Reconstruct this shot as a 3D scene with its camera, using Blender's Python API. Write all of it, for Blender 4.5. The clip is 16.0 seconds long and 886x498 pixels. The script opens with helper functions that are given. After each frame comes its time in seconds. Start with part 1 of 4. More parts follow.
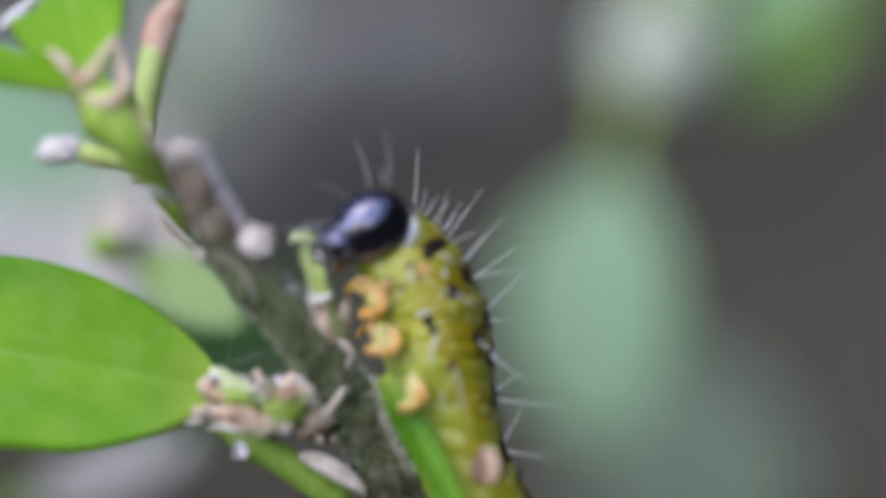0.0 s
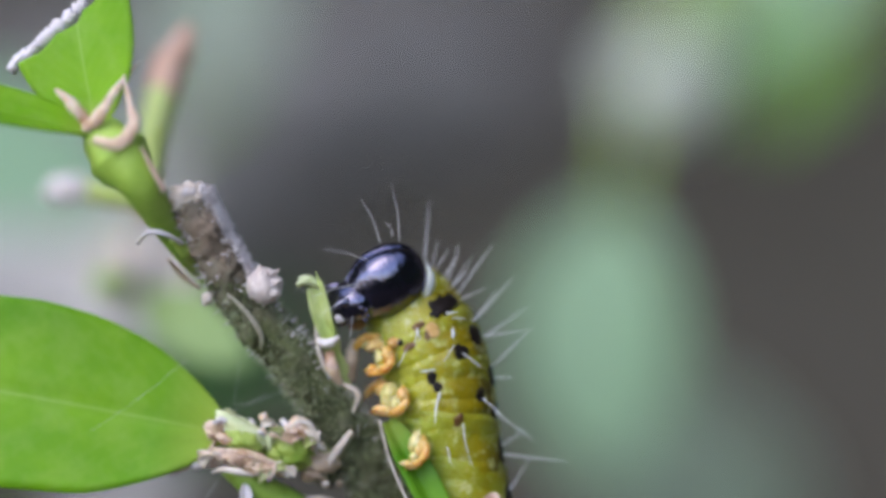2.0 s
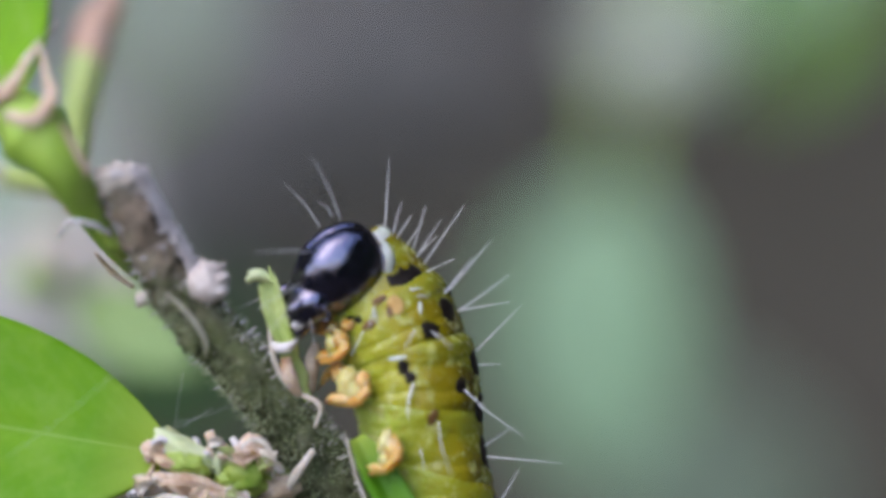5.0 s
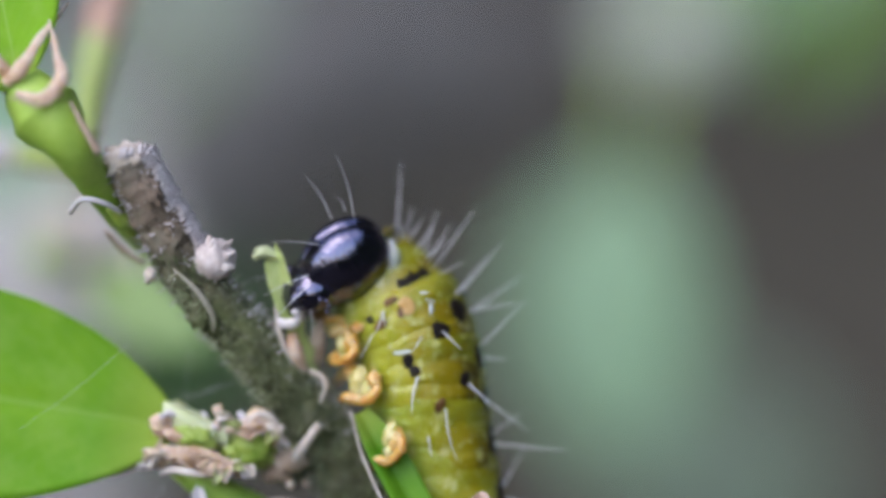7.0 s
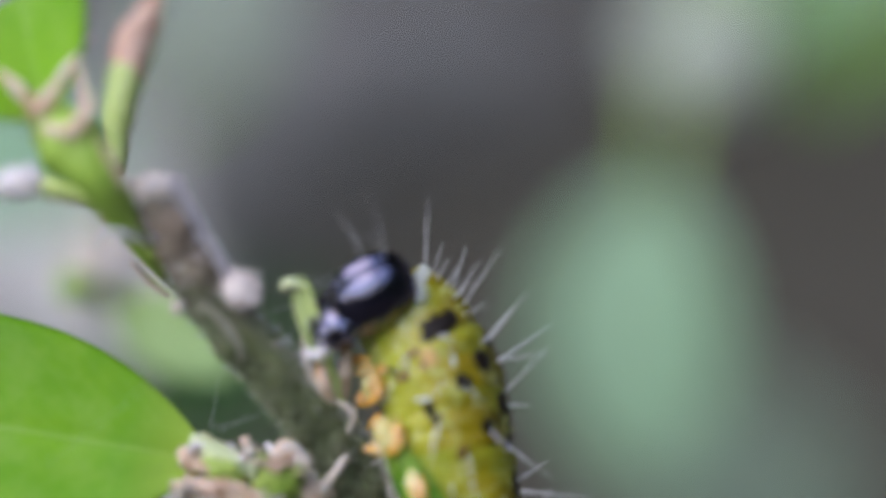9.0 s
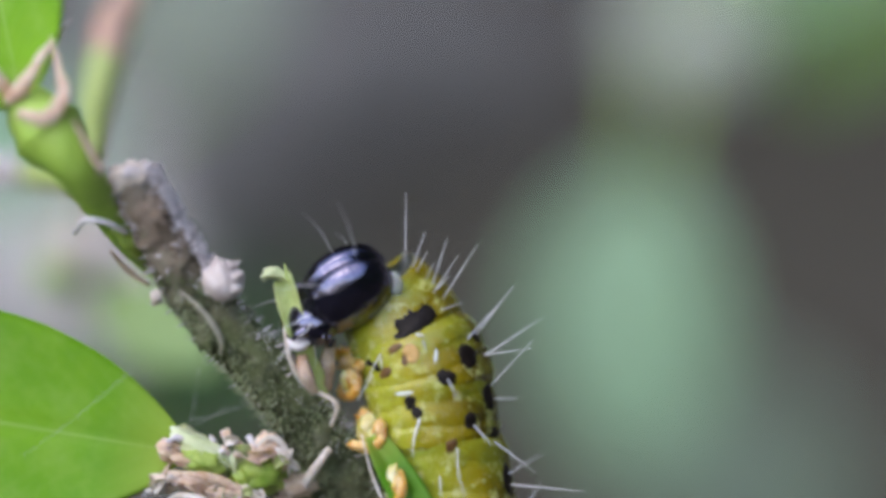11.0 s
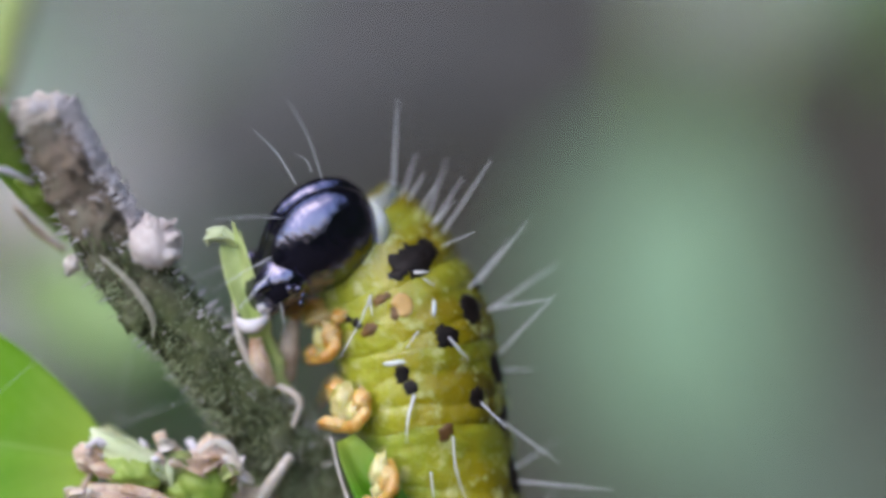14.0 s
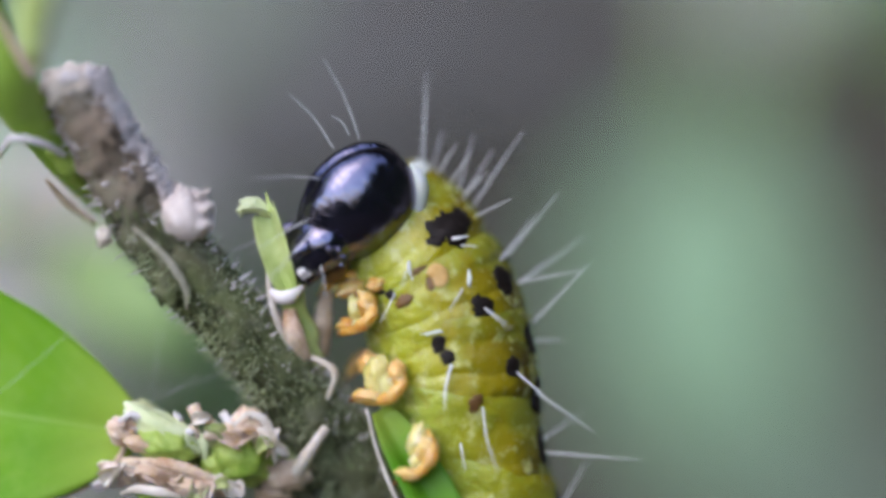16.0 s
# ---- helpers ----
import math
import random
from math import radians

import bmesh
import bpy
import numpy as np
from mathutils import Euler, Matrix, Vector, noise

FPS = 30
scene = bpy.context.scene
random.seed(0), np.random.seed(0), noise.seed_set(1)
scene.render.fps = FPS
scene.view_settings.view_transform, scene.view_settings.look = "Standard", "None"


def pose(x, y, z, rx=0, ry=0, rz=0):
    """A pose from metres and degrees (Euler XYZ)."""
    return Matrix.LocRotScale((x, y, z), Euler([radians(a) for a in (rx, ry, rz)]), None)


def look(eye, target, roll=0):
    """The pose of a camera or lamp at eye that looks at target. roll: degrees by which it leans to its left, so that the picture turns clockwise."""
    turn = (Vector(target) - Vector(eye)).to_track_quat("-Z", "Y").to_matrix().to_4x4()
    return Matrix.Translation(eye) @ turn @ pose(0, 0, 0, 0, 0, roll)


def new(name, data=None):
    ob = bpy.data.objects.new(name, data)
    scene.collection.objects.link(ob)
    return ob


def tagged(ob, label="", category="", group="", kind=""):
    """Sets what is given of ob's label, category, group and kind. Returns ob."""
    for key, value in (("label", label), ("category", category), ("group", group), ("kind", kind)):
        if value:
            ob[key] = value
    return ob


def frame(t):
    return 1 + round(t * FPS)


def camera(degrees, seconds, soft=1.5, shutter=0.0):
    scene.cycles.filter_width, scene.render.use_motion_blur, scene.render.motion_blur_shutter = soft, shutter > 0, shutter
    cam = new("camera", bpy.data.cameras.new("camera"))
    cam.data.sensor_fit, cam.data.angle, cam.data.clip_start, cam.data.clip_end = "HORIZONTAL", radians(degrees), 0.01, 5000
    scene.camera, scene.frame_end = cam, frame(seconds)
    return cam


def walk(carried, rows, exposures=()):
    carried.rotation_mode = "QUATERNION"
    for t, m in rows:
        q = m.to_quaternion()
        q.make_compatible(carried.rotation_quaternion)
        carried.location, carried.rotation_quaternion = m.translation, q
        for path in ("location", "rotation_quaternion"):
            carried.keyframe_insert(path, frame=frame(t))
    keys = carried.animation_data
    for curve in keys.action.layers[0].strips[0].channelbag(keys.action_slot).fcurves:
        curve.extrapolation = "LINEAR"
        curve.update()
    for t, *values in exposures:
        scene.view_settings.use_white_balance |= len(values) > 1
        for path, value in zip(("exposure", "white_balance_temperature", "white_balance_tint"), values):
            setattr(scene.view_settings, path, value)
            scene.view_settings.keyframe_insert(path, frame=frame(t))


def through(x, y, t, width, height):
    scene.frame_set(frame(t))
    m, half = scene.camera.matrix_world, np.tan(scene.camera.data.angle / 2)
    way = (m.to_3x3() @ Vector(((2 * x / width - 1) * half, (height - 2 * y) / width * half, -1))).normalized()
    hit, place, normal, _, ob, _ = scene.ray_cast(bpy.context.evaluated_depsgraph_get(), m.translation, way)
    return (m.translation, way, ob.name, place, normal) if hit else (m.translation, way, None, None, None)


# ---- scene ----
# A yellow-green caterpillar with a black head on a box twig; lengths are in millimetres, MM turns them into metres.
MM = 0.001

# ---- camera ----
cam = camera(10, 16.0, soft=3.9)
cam.data.dof.use_dof = True
cam.data.dof.aperture_fstop = 14.5


def shot(t, x, y, z, yaw, pitch, roll):
    a, b = radians(yaw), radians(pitch)
    ahead = Vector((-math.sin(a) * math.cos(b), math.cos(a) * math.cos(b), math.sin(b)))
    eye = Vector((x, y, z)) * MM
    return t, look(eye, eye + ahead * 0.15, roll)


walk(cam, [shot(*row) for row in (
    (0, 1.314, -151.684, -0.231, 0.407, -0.138, 0.102),
    (0.5, 1.388, -153.508, 0.591, 0.382, 0.065, 0.294),
    (1, 0.083, -153.635, 0.758, 0.431, 0.241, 0.576),
    (1.5, 0.249, -152.722, 0.800, 0.271, -0.226, 0.621),
    (2, 0.775, -151.328, 1.372, 0.295, -0.246, 0.598),
    (2.5, 1.043, -151.208, 0.445, 0.391, -0.291, 0.668),
    (3, 1.827, -149.684, 0.670, 0.358, -0.170, 0.318),
    (3.5, 0.655, -150.409, 0.189, 0.247, -0.091, 0.207),
    (4, 0.459, -150.286, 0.255, 0.126, -0.190, 0.180),
    (4.5, 0.710, -133.866, 1.880, 0.010, -0.485, -0.191),
    (4.7, 0.792, -129.732, 1.570, -0.001, -0.523, -0.396),
    (6.8, 1.854, -131.911, 1.962, 0.648, -0.577, -0.107),
    (7, 2.185, -132.222, 1.240, 0.695, -0.625, -0.353),
    (7.5, 2.362, -131.621, 1.127, 0.746, -0.533, -0.478),
    (8, 3.174, -131.223, 1.345, 0.445, -0.378, -0.470),
    (8.5, 2.570, -130.800, 1.621, 0.891, -0.555, -0.472),
    (8.7, 2.106, -131.746, 2.063, 0.946, -0.666, -0.530),
    (10.8, 2.523, -130.091, 2.223, 1.051, -0.641, -0.615),
    (11, 2.530, -129.297, 2.026, 1.005, -0.768, -0.625),
    (11.5, 2.543, -129.238, 1.185, 0.985, -0.879, -0.232),
    (12, 3.054, -128.312, 0.290, 1.050, -0.715, -0.304),
    (12.5, 3.214, -123.462, 1.570, 1.192, -0.610, -0.394),
    (13, 3.281, -106.255, 1.694, 1.759, -0.720, -0.484),
    (13.5, 3.493, -103.200, 1.196, 1.511, -0.714, -0.702),
    (14, 3.308, -102.852, 0.703, 1.597, -0.733, -0.706),
    (14.5, 0.954, -102.495, 1.448, 1.002, -0.970, -1.255),
    (15, 2.260, -102.241, 0.216, 1.274, -0.581, -1.067),
    (15.5, 2.005, -102.538, -0.063, 1.301, -0.405, -1.144),
    (16, 2.691, -102.127, -1.007, 1.660, -0.111, -1.161),
)], exposures=((0, -1.0, 6800, 15), (13, -1.02, 6800, 15), (14.5, -0.95, 6800, 15), (16, -0.87, 6800, 15)))

# ---- light ----
world = bpy.data.worlds.new("sky")
scene.world = world
world.use_nodes = True
wn = world.node_tree.nodes
sky = wn.new("ShaderNodeTexSky")
sky.sky_type, sky.sun_disc = "NISHITA", False
sky.sun_elevation, sky.sun_rotation = radians(50), radians(-140)
world.node_tree.links.new(sky.outputs[0], wn["Background"].inputs[0])
wn["Background"].inputs[1].default_value = 0.85

sun_data = bpy.data.lights.new("sun", "SUN")
sun_data.energy, sun_data.angle, sun_data.color = 1.0, radians(30), (1.0, 0.97, 0.92)
sun = new("sun", sun_data)
sun.matrix_world = look((-0.55, -0.75, 0.8), (0, 0, 0))


# ---- materials ----
class Nodes:
    def __init__(self, name):
        self.m = bpy.data.materials.new(name)
        self.m.use_nodes = True
        self.t = self.m.node_tree
        self.p = self.t.nodes["Principled BSDF"]

    def add(self, kind, **values):
        n = self.t.nodes.new("ShaderNode" + kind)
        for k, v in values.items():
            n.inputs[k].default_value = v
        return n

    def link(self, a, b):
        self.t.links.new(a, b)

    def coords(self, which="Object"):
        return self.add("TexCoord").outputs[which]

    def noise(self, scale, detail=4.0, rough=0.6, at=None, stretch=None):
        at = at or self.coords()
        if stretch:
            mp = self.add("Mapping", Scale=stretch)
            self.link(at, mp.inputs["Vector"])
            at = mp.outputs[0]
        n = self.add("TexNoise", Scale=scale, Detail=detail, Roughness=rough)
        self.link(at, n.inputs["Vector"])
        return n.outputs["Fac"]

    def ramp(self, fac, *stops):
        r = self.t.nodes.new("ShaderNodeValToRGB")
        while len(r.color_ramp.elements) < len(stops):
            r.color_ramp.elements.new(0.5)
        for e, (pos, col) in zip(r.color_ramp.elements, stops):
            e.position, e.color = pos, (*col, 1)
        self.link(fac, r.inputs[0])
        return r.outputs[0]

    def mix(self, fac, a, b, blend="MIX"):
        n = self.t.nodes.new("ShaderNodeMix")
        n.data_type, n.blend_type = "RGBA", blend
        for sock, v in ((n.inputs[0], fac), (n.inputs[6], a), (n.inputs[7], b)):
            if isinstance(v, bpy.types.NodeSocket):
                self.link(v, sock)
            else:
                sock.default_value = v if isinstance(v, float) else (*v, 1)
        return n.outputs[2]

    def math(self, op, a, b=0.0):
        n = self.t.nodes.new("ShaderNodeMath")
        n.operation = op
        for sock, v in zip(n.inputs, (a, b)):
            if isinstance(v, bpy.types.NodeSocket):
                self.link(v, sock)
            else:
                sock.default_value = v
        return n.outputs[0]

    def bump(self, height, strength, distance):
        b = self.add("Bump", Strength=strength, Distance=distance)
        self.link(height, b.inputs["Height"])
        self.link(b.outputs[0], self.p.inputs["Normal"])
        self.link(b.outputs[0], self.p.inputs["Coat Normal"])

    def done(self, colour=None, rough=0.5, spec=0.5, sss=0.0, radius=0.3, coat=0.0, trans=0.0):
        if colour is not None:
            if isinstance(colour, bpy.types.NodeSocket):
                self.link(colour, self.p.inputs["Base Color"])
            else:
                self.p.inputs["Base Color"].default_value = (*colour, 1)
        if isinstance(rough, bpy.types.NodeSocket):
            self.link(rough, self.p.inputs["Roughness"])
        else:
            self.p.inputs["Roughness"].default_value = rough
        self.p.inputs["Specular IOR Level"].default_value = spec
        self.p.inputs["Subsurface Weight"].default_value = sss
        self.p.inputs["Subsurface Radius"].default_value = (1.0, 0.8, 0.3)
        self.p.inputs["Subsurface Scale"].default_value = radius * MM
        self.p.inputs["Coat Weight"].default_value = coat
        self.p.inputs["Transmission Weight"].default_value = trans
        return self.m


def plain(name, dark, light, scale=900.0, rough=0.6, bump=0.3, depth=0.05, sss=0.0, spec=0.4, coat=0.0):
    """Two tones in a coarse and a fine grain, with relief; scale is in cycles per metre."""
    n = Nodes(name)
    coarse, fine = n.noise(scale, 3), n.noise(scale * 5, 5, 0.7)
    fac = n.math("ADD", n.math("MULTIPLY", coarse, 0.65), n.math("MULTIPLY", fine, 0.35))
    n.bump(fac, bump, depth * MM)
    return n.done(n.ramp(fac, (0.35, dark), (0.65, light)), rough, spec, sss, 0.3, coat)


def leaf_material(name, deep, fresh, rib, rough=0.38, through=0.35, age=(0.48, 0.60, 0.10)):
    n = Nodes(name)
    uv = n.add("SeparateXYZ")
    n.link(n.coords("UV"), uv.inputs[0])
    along, across = uv.outputs[0], n.math("ABSOLUTE", n.math("SUBTRACT", uv.outputs[1], 0.5))
    blotch = n.noise(170, 5)
    cells = n.noise(6000, 3)
    base = n.ramp(blotch, (0.32, deep), (0.7, fresh))
    wave = n.math("SINE", n.math("MULTIPLY", n.math("SUBTRACT", along, n.math("MULTIPLY", across, 0.55)), 95.0))
    base = n.mix(n.math("MULTIPLY", n.math("MULTIPLY", n.math("MAXIMUM", wave, 0.0), blotch), 0.07), base, rib)
    base = n.mix(n.math("MULTIPLY", n.math("LESS_THAN", across, 0.010), 0.4), base, rib)
    base = n.mix(n.math("MULTIPLY", cells, 0.16), base, deep)
    mottle = n.noise(900, 3)
    base = n.mix(n.ramp(mottle, (0.45, (0, 0, 0)), (0.75, (0.3, 0.3, 0.3))), base, rib)
    base = n.mix(n.ramp(n.math("ADD", along, n.math("MULTIPLY", blotch, 0.12)), (0.08, (0.75, 0.75, 0.75)), (0.22, (0, 0, 0))), base, age)
    n.bump(n.math("ADD", n.math("MULTIPLY", cells, 0.35), blotch), 0.3, 0.08 * MM)
    n.done(base, rough, 0.25)
    thin = n.add("BsdfTranslucent")
    n.link(base, thin.inputs["Color"])
    both = n.add("MixShader", Fac=through)
    n.link(n.p.outputs[0], both.inputs[1])
    n.link(thin.outputs[0], both.inputs[2])
    n.link(both.outputs[0], n.t.nodes["Material Output"].inputs["Surface"])
    return n.m


def skin_material(name, *tones):
    n = Nodes(name)
    xyz = n.add("SeparateXYZ")
    at = n.coords()
    n.link(at, xyz.inputs[0])
    patch = n.noise(620, 3, 0.55)
    fleck = n.noise(2300, 3, 0.6)
    fine = n.noise(5200, 4, 0.7)
    # Lime to golden is the skin's own; darker tones towards +x paint in shade.
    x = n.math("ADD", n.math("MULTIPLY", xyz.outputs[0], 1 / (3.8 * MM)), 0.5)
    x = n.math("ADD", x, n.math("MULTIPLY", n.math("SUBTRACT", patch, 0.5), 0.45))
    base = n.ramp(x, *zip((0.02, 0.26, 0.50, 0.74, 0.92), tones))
    base = n.mix(n.ramp(patch, (0.50, (0, 0, 0)), (0.62, (0.65, 0.65, 0.65))), base, (0.37, 0.41, 0.036))
    base = n.mix(n.ramp(fleck, (0.55, (0, 0, 0)), (0.66, (0.8, 0.8, 0.8))), base, (0.66, 0.66, 0.24))
    base = n.mix(n.ramp(fleck, (0.33, (0.45, 0.45, 0.45)), (0.45, (0, 0, 0))), base, (0.32, 0.25, 0.008))
    base = n.mix(n.math("MULTIPLY", fine, 0.16), base, (0.26, 0.24, 0.008))
    n.bump(n.math("ADD", n.math("MULTIPLY", fleck, 0.65), n.math("MULTIPLY", fine, 0.35)), 0.7, 0.15 * MM)
    rough = n.ramp(fine, (0.40, (0.10, 0.10, 0.10)), (0.62, (0.30, 0.30, 0.30)))
    return n.done(base, rough, 0.6, 0.5, 0.4)


def head_material():
    """Black shell, finely wrinkled across the head's length."""
    n = Nodes("head_shell")
    n.p.inputs["IOR"].default_value = 2.0
    # Tint puts the blue of the reflected sky into the shell's highlights.
    n.p.inputs["Specular Tint"].default_value = (0.72, 0.70, 1.0, 1)
    turn = n.add("Mapping", Rotation=(0, radians(-56.7), 0))
    n.link(n.coords(), turn.inputs["Vector"])
    wear = n.noise(2200, 5, 0.75)
    fine = n.noise(5200, 4, 0.7)
    wrinkle = n.noise(900, 4, 0.6, turn.outputs[0], (0.8, 0.8, 3.4))
    lumps = n.noise(850, 2, 0.5)
    height = n.math("ADD", n.math("MULTIPLY", wrinkle, 0.75), n.math("ADD", n.math("MULTIPLY", fine, 0.06), n.math("ADD", n.math("MULTIPLY", wear, 0.2), n.math("MULTIPLY", lumps, 0.6))))
    n.bump(height, 0.75, 0.085 * MM)
    rough = n.ramp(wear, (0.36, (0.05, 0.05, 0.05)), (0.66, (0.22, 0.22, 0.22)))
    return n.done(n.ramp(wear, (0.35, (0.003, 0.0025, 0.005)), (0.7, (0.007, 0.006, 0.012))), rough, 0.9)


def bark_material():
    n = Nodes("twig_bark")
    xyz = n.add("SeparateXYZ")
    at = n.coords()
    n.link(at, xyz.inputs[0])
    patch = n.noise(700, 4, 0.65)
    fibre = n.noise(1900, 5, 0.7)
    speck = n.noise(3600, 3, 0.6)
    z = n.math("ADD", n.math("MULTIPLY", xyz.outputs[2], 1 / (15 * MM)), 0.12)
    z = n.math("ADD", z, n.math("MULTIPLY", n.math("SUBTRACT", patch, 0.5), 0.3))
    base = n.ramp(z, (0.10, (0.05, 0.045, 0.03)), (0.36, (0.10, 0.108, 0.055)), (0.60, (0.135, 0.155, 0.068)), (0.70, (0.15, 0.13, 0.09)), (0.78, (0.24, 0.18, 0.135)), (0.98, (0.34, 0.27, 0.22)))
    base = n.mix(n.ramp(fibre, (0.52, (0, 0, 0)), (0.64, (0.38, 0.38, 0.38))), base, (0.28, 0.27, 0.20))
    base = n.mix(n.ramp(patch, (0.56, (0, 0, 0)), (0.68, (0.35, 0.35, 0.35))), base, (0.30, 0.32, 0.24))
    base = n.mix(n.ramp(speck, (0.33, (0.6, 0.6, 0.6)), (0.42, (0, 0, 0))), base, (0.035, 0.032, 0.018))
    n.bump(n.math("ADD", n.math("MULTIPLY", fibre, 0.6), n.math("MULTIPLY", speck, 0.4)), 1.0, 0.22 * MM)
    return n.done(base, 0.85, 0.25)


LEAF = leaf_material("fresh_leaf", (0.11, 0.38, 0.008), (0.30, 0.60, 0.022), (0.48, 0.70, 0.18), 0.46)
LEAF_DEEP = leaf_material("deep_green_leaf", (0.09, 0.30, 0.012), (0.22, 0.50, 0.03), (0.3, 0.5, 0.12), 0.4)
# Leaf green darkened so that its colour carries the deep shade.
LEAF_SHADE = leaf_material("shaded_leaf", (0.05, 0.16, 0.05), (0.12, 0.28, 0.08), (0.25, 0.40, 0.18), 0.45, 0.15)
LEAF_MID = leaf_material("mid_green_leaf", (0.14, 0.36, 0.04), (0.26, 0.54, 0.09), (0.3, 0.5, 0.15), 0.45, 0.2)
LEAF_LIME = leaf_material("pale_lime_leaf", (0.30, 0.46, 0.15), (0.42, 0.58, 0.24), (0.5, 0.66, 0.34), 0.5, 0.2)
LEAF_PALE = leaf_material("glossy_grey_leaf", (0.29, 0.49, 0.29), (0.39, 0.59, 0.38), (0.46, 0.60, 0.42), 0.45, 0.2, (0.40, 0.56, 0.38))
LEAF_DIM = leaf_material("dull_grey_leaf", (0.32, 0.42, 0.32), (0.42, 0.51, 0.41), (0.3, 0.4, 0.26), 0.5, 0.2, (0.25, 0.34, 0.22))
# The last tones of both skins carry the shade of the back.
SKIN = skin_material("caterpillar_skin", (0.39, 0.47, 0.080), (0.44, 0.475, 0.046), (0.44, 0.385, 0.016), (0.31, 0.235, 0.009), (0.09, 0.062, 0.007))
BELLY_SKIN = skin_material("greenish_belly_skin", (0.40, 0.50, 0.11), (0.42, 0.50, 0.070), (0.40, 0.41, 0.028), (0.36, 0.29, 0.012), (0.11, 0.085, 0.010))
HEAD = head_material()
BARK = bark_material()
SHOOT = plain("shoot_green", (0.24, 0.42, 0.04), (0.44, 0.62, 0.12), 500, 0.5, 0.3, 0.05, 0.1)
GREEN_STEM = plain("green_stem", (0.20, 0.36, 0.04), (0.42, 0.60, 0.12), 700, 0.5, 0.3, 0.05, 0.15)
PALE_STEM = plain("pale_bud_stalk", (0.34, 0.45, 0.11), (0.56, 0.64, 0.27), 500, 0.5, 0.3, 0.05, 0.2)
DRY = plain("dry_husk", (0.34, 0.22, 0.14), (0.72, 0.58, 0.46), 1100, 0.75, 0.6, 0.08, 0.1)
LILAC = plain("bleached_leaf", (0.48, 0.465, 0.44), (0.66, 0.64, 0.615), 120, 0.7, 0.3, 0.1)
HUSK = plain("pinkish_husk", (0.52, 0.29, 0.17), (0.93, 0.76, 0.62), 1700, 0.5, 0.9, 0.12, 0.35)
PALE = plain("bleached_fibre", (0.48, 0.39, 0.31), (0.84, 0.77, 0.71), 1500, 0.7, 0.6, 0.05, 0.1)
WOOD_END = plain("cut_wood", (0.50, 0.40, 0.32), (0.86, 0.77, 0.70), 1600, 0.85, 0.7, 0.08)
PINK = plain("pink_bud", (0.48, 0.26, 0.17), (0.78, 0.58, 0.48), 900, 0.6, 0.2, 0.05, 0.15)
WHITE_BUD = plain("whitish_bud", (0.66, 0.60, 0.60), (0.86, 0.80, 0.82), 500, 0.6, 0.2, 0.05, 0.15)
HIGHLIGHT_DISC = plain("pale_highlight_disc", (0.48, 0.54, 0.44), (0.64, 0.69, 0.58), 300, 0.7, 0.2, 0.1)
STUB = plain("gnawed_stub", (0.36, 0.48, 0.12), (0.60, 0.68, 0.30), 900, 0.5, 0.5, 0.08, 0.15)
PALE_TIP = plain("pale_green_tip", (0.52, 0.60, 0.28), (0.74, 0.78, 0.52), 1200, 0.5, 0.4, 0.06, 0.1)
GREEN_BUD = plain("fresh_bud_green", (0.18, 0.30, 0.03), (0.48, 0.58, 0.14), 1100, 0.45, 0.5, 0.08, 0.15)
BUD = plain("green_bud", (0.20, 0.26, 0.05), (0.64, 0.66, 0.36), 900, 0.5, 0.7, 0.12, 0.1)
SPOT = plain("black_wart", (0.006, 0.004, 0.004), (0.018, 0.011, 0.008), 2500, 0.55, 0.5, 0.05, 0.0, 0.25)
BROWN_SPOT = plain("brown_wart", (0.10, 0.045, 0.015), (0.24, 0.12, 0.03), 2500, 0.45, 0.4, 0.05)
TAN = plain("tan_spiracle", (0.52, 0.30, 0.08), (0.74, 0.46, 0.18), 2500, 0.4, 0.3, 0.04, 0.2)
AMBER = plain("amber_leg", (0.66, 0.24, 0.02), (0.94, 0.60, 0.18), 2200, 0.10, 0.6, 0.12, 0.8, 0.8, 0.6)
CLAW = plain("dark_claw", (0.10, 0.04, 0.015), (0.25, 0.10, 0.03), 2500, 0.3, 0.2, 0.03)
LEG_BASE = plain("pale_leg_base", (0.56, 0.47, 0.12), (0.80, 0.74, 0.38), 1900, 0.12, 0.6, 0.1, 0.8, 0.7, 0.5)
LEG_FLESH = plain("salmon_leg_flesh", (0.72, 0.32, 0.06), (0.92, 0.62, 0.26), 1800, 0.14, 0.6, 0.1, 0.8, 0.7, 0.5)
COLLAR = plain("pale_collar", (0.70, 0.74, 0.64), (0.88, 0.90, 0.86), 1200, 0.45, 0.3, 0.04, 0.3)
SCAR = plain("flaky_scar", (0.52, 0.42, 0.39), (0.85, 0.77, 0.74), 2600, 0.85, 0.8, 0.08)
STRIP = plain("peeling_bark", (0.28, 0.26, 0.19), (0.56, 0.52, 0.43), 1500, 0.8, 0.5, 0.06)
CRUMB = plain("white_crumbs", (0.50, 0.44, 0.44), (0.82, 0.77, 0.78), 3000, 0.8, 0.2, 0.02)
HAIR = plain("white_bristle", (0.72, 0.72, 0.74), (0.90, 0.90, 0.92), 3000, 0.3, 0.1, 0.01, 0.0, 0.6)
FIBRE = plain("grey_green_bark_fibre", (0.10, 0.125, 0.050), (0.23, 0.27, 0.13), 2500, 0.85, 0.2, 0.02)
BARK_DARK = plain("dark_bark_fibre", (0.035, 0.04, 0.018), (0.095, 0.105, 0.045), 2500, 0.85, 0.2, 0.02)
FUZZ = plain("bark_fuzz", (0.30, 0.36, 0.17), (0.62, 0.66, 0.46), 3000, 0.7, 0.1, 0.01)
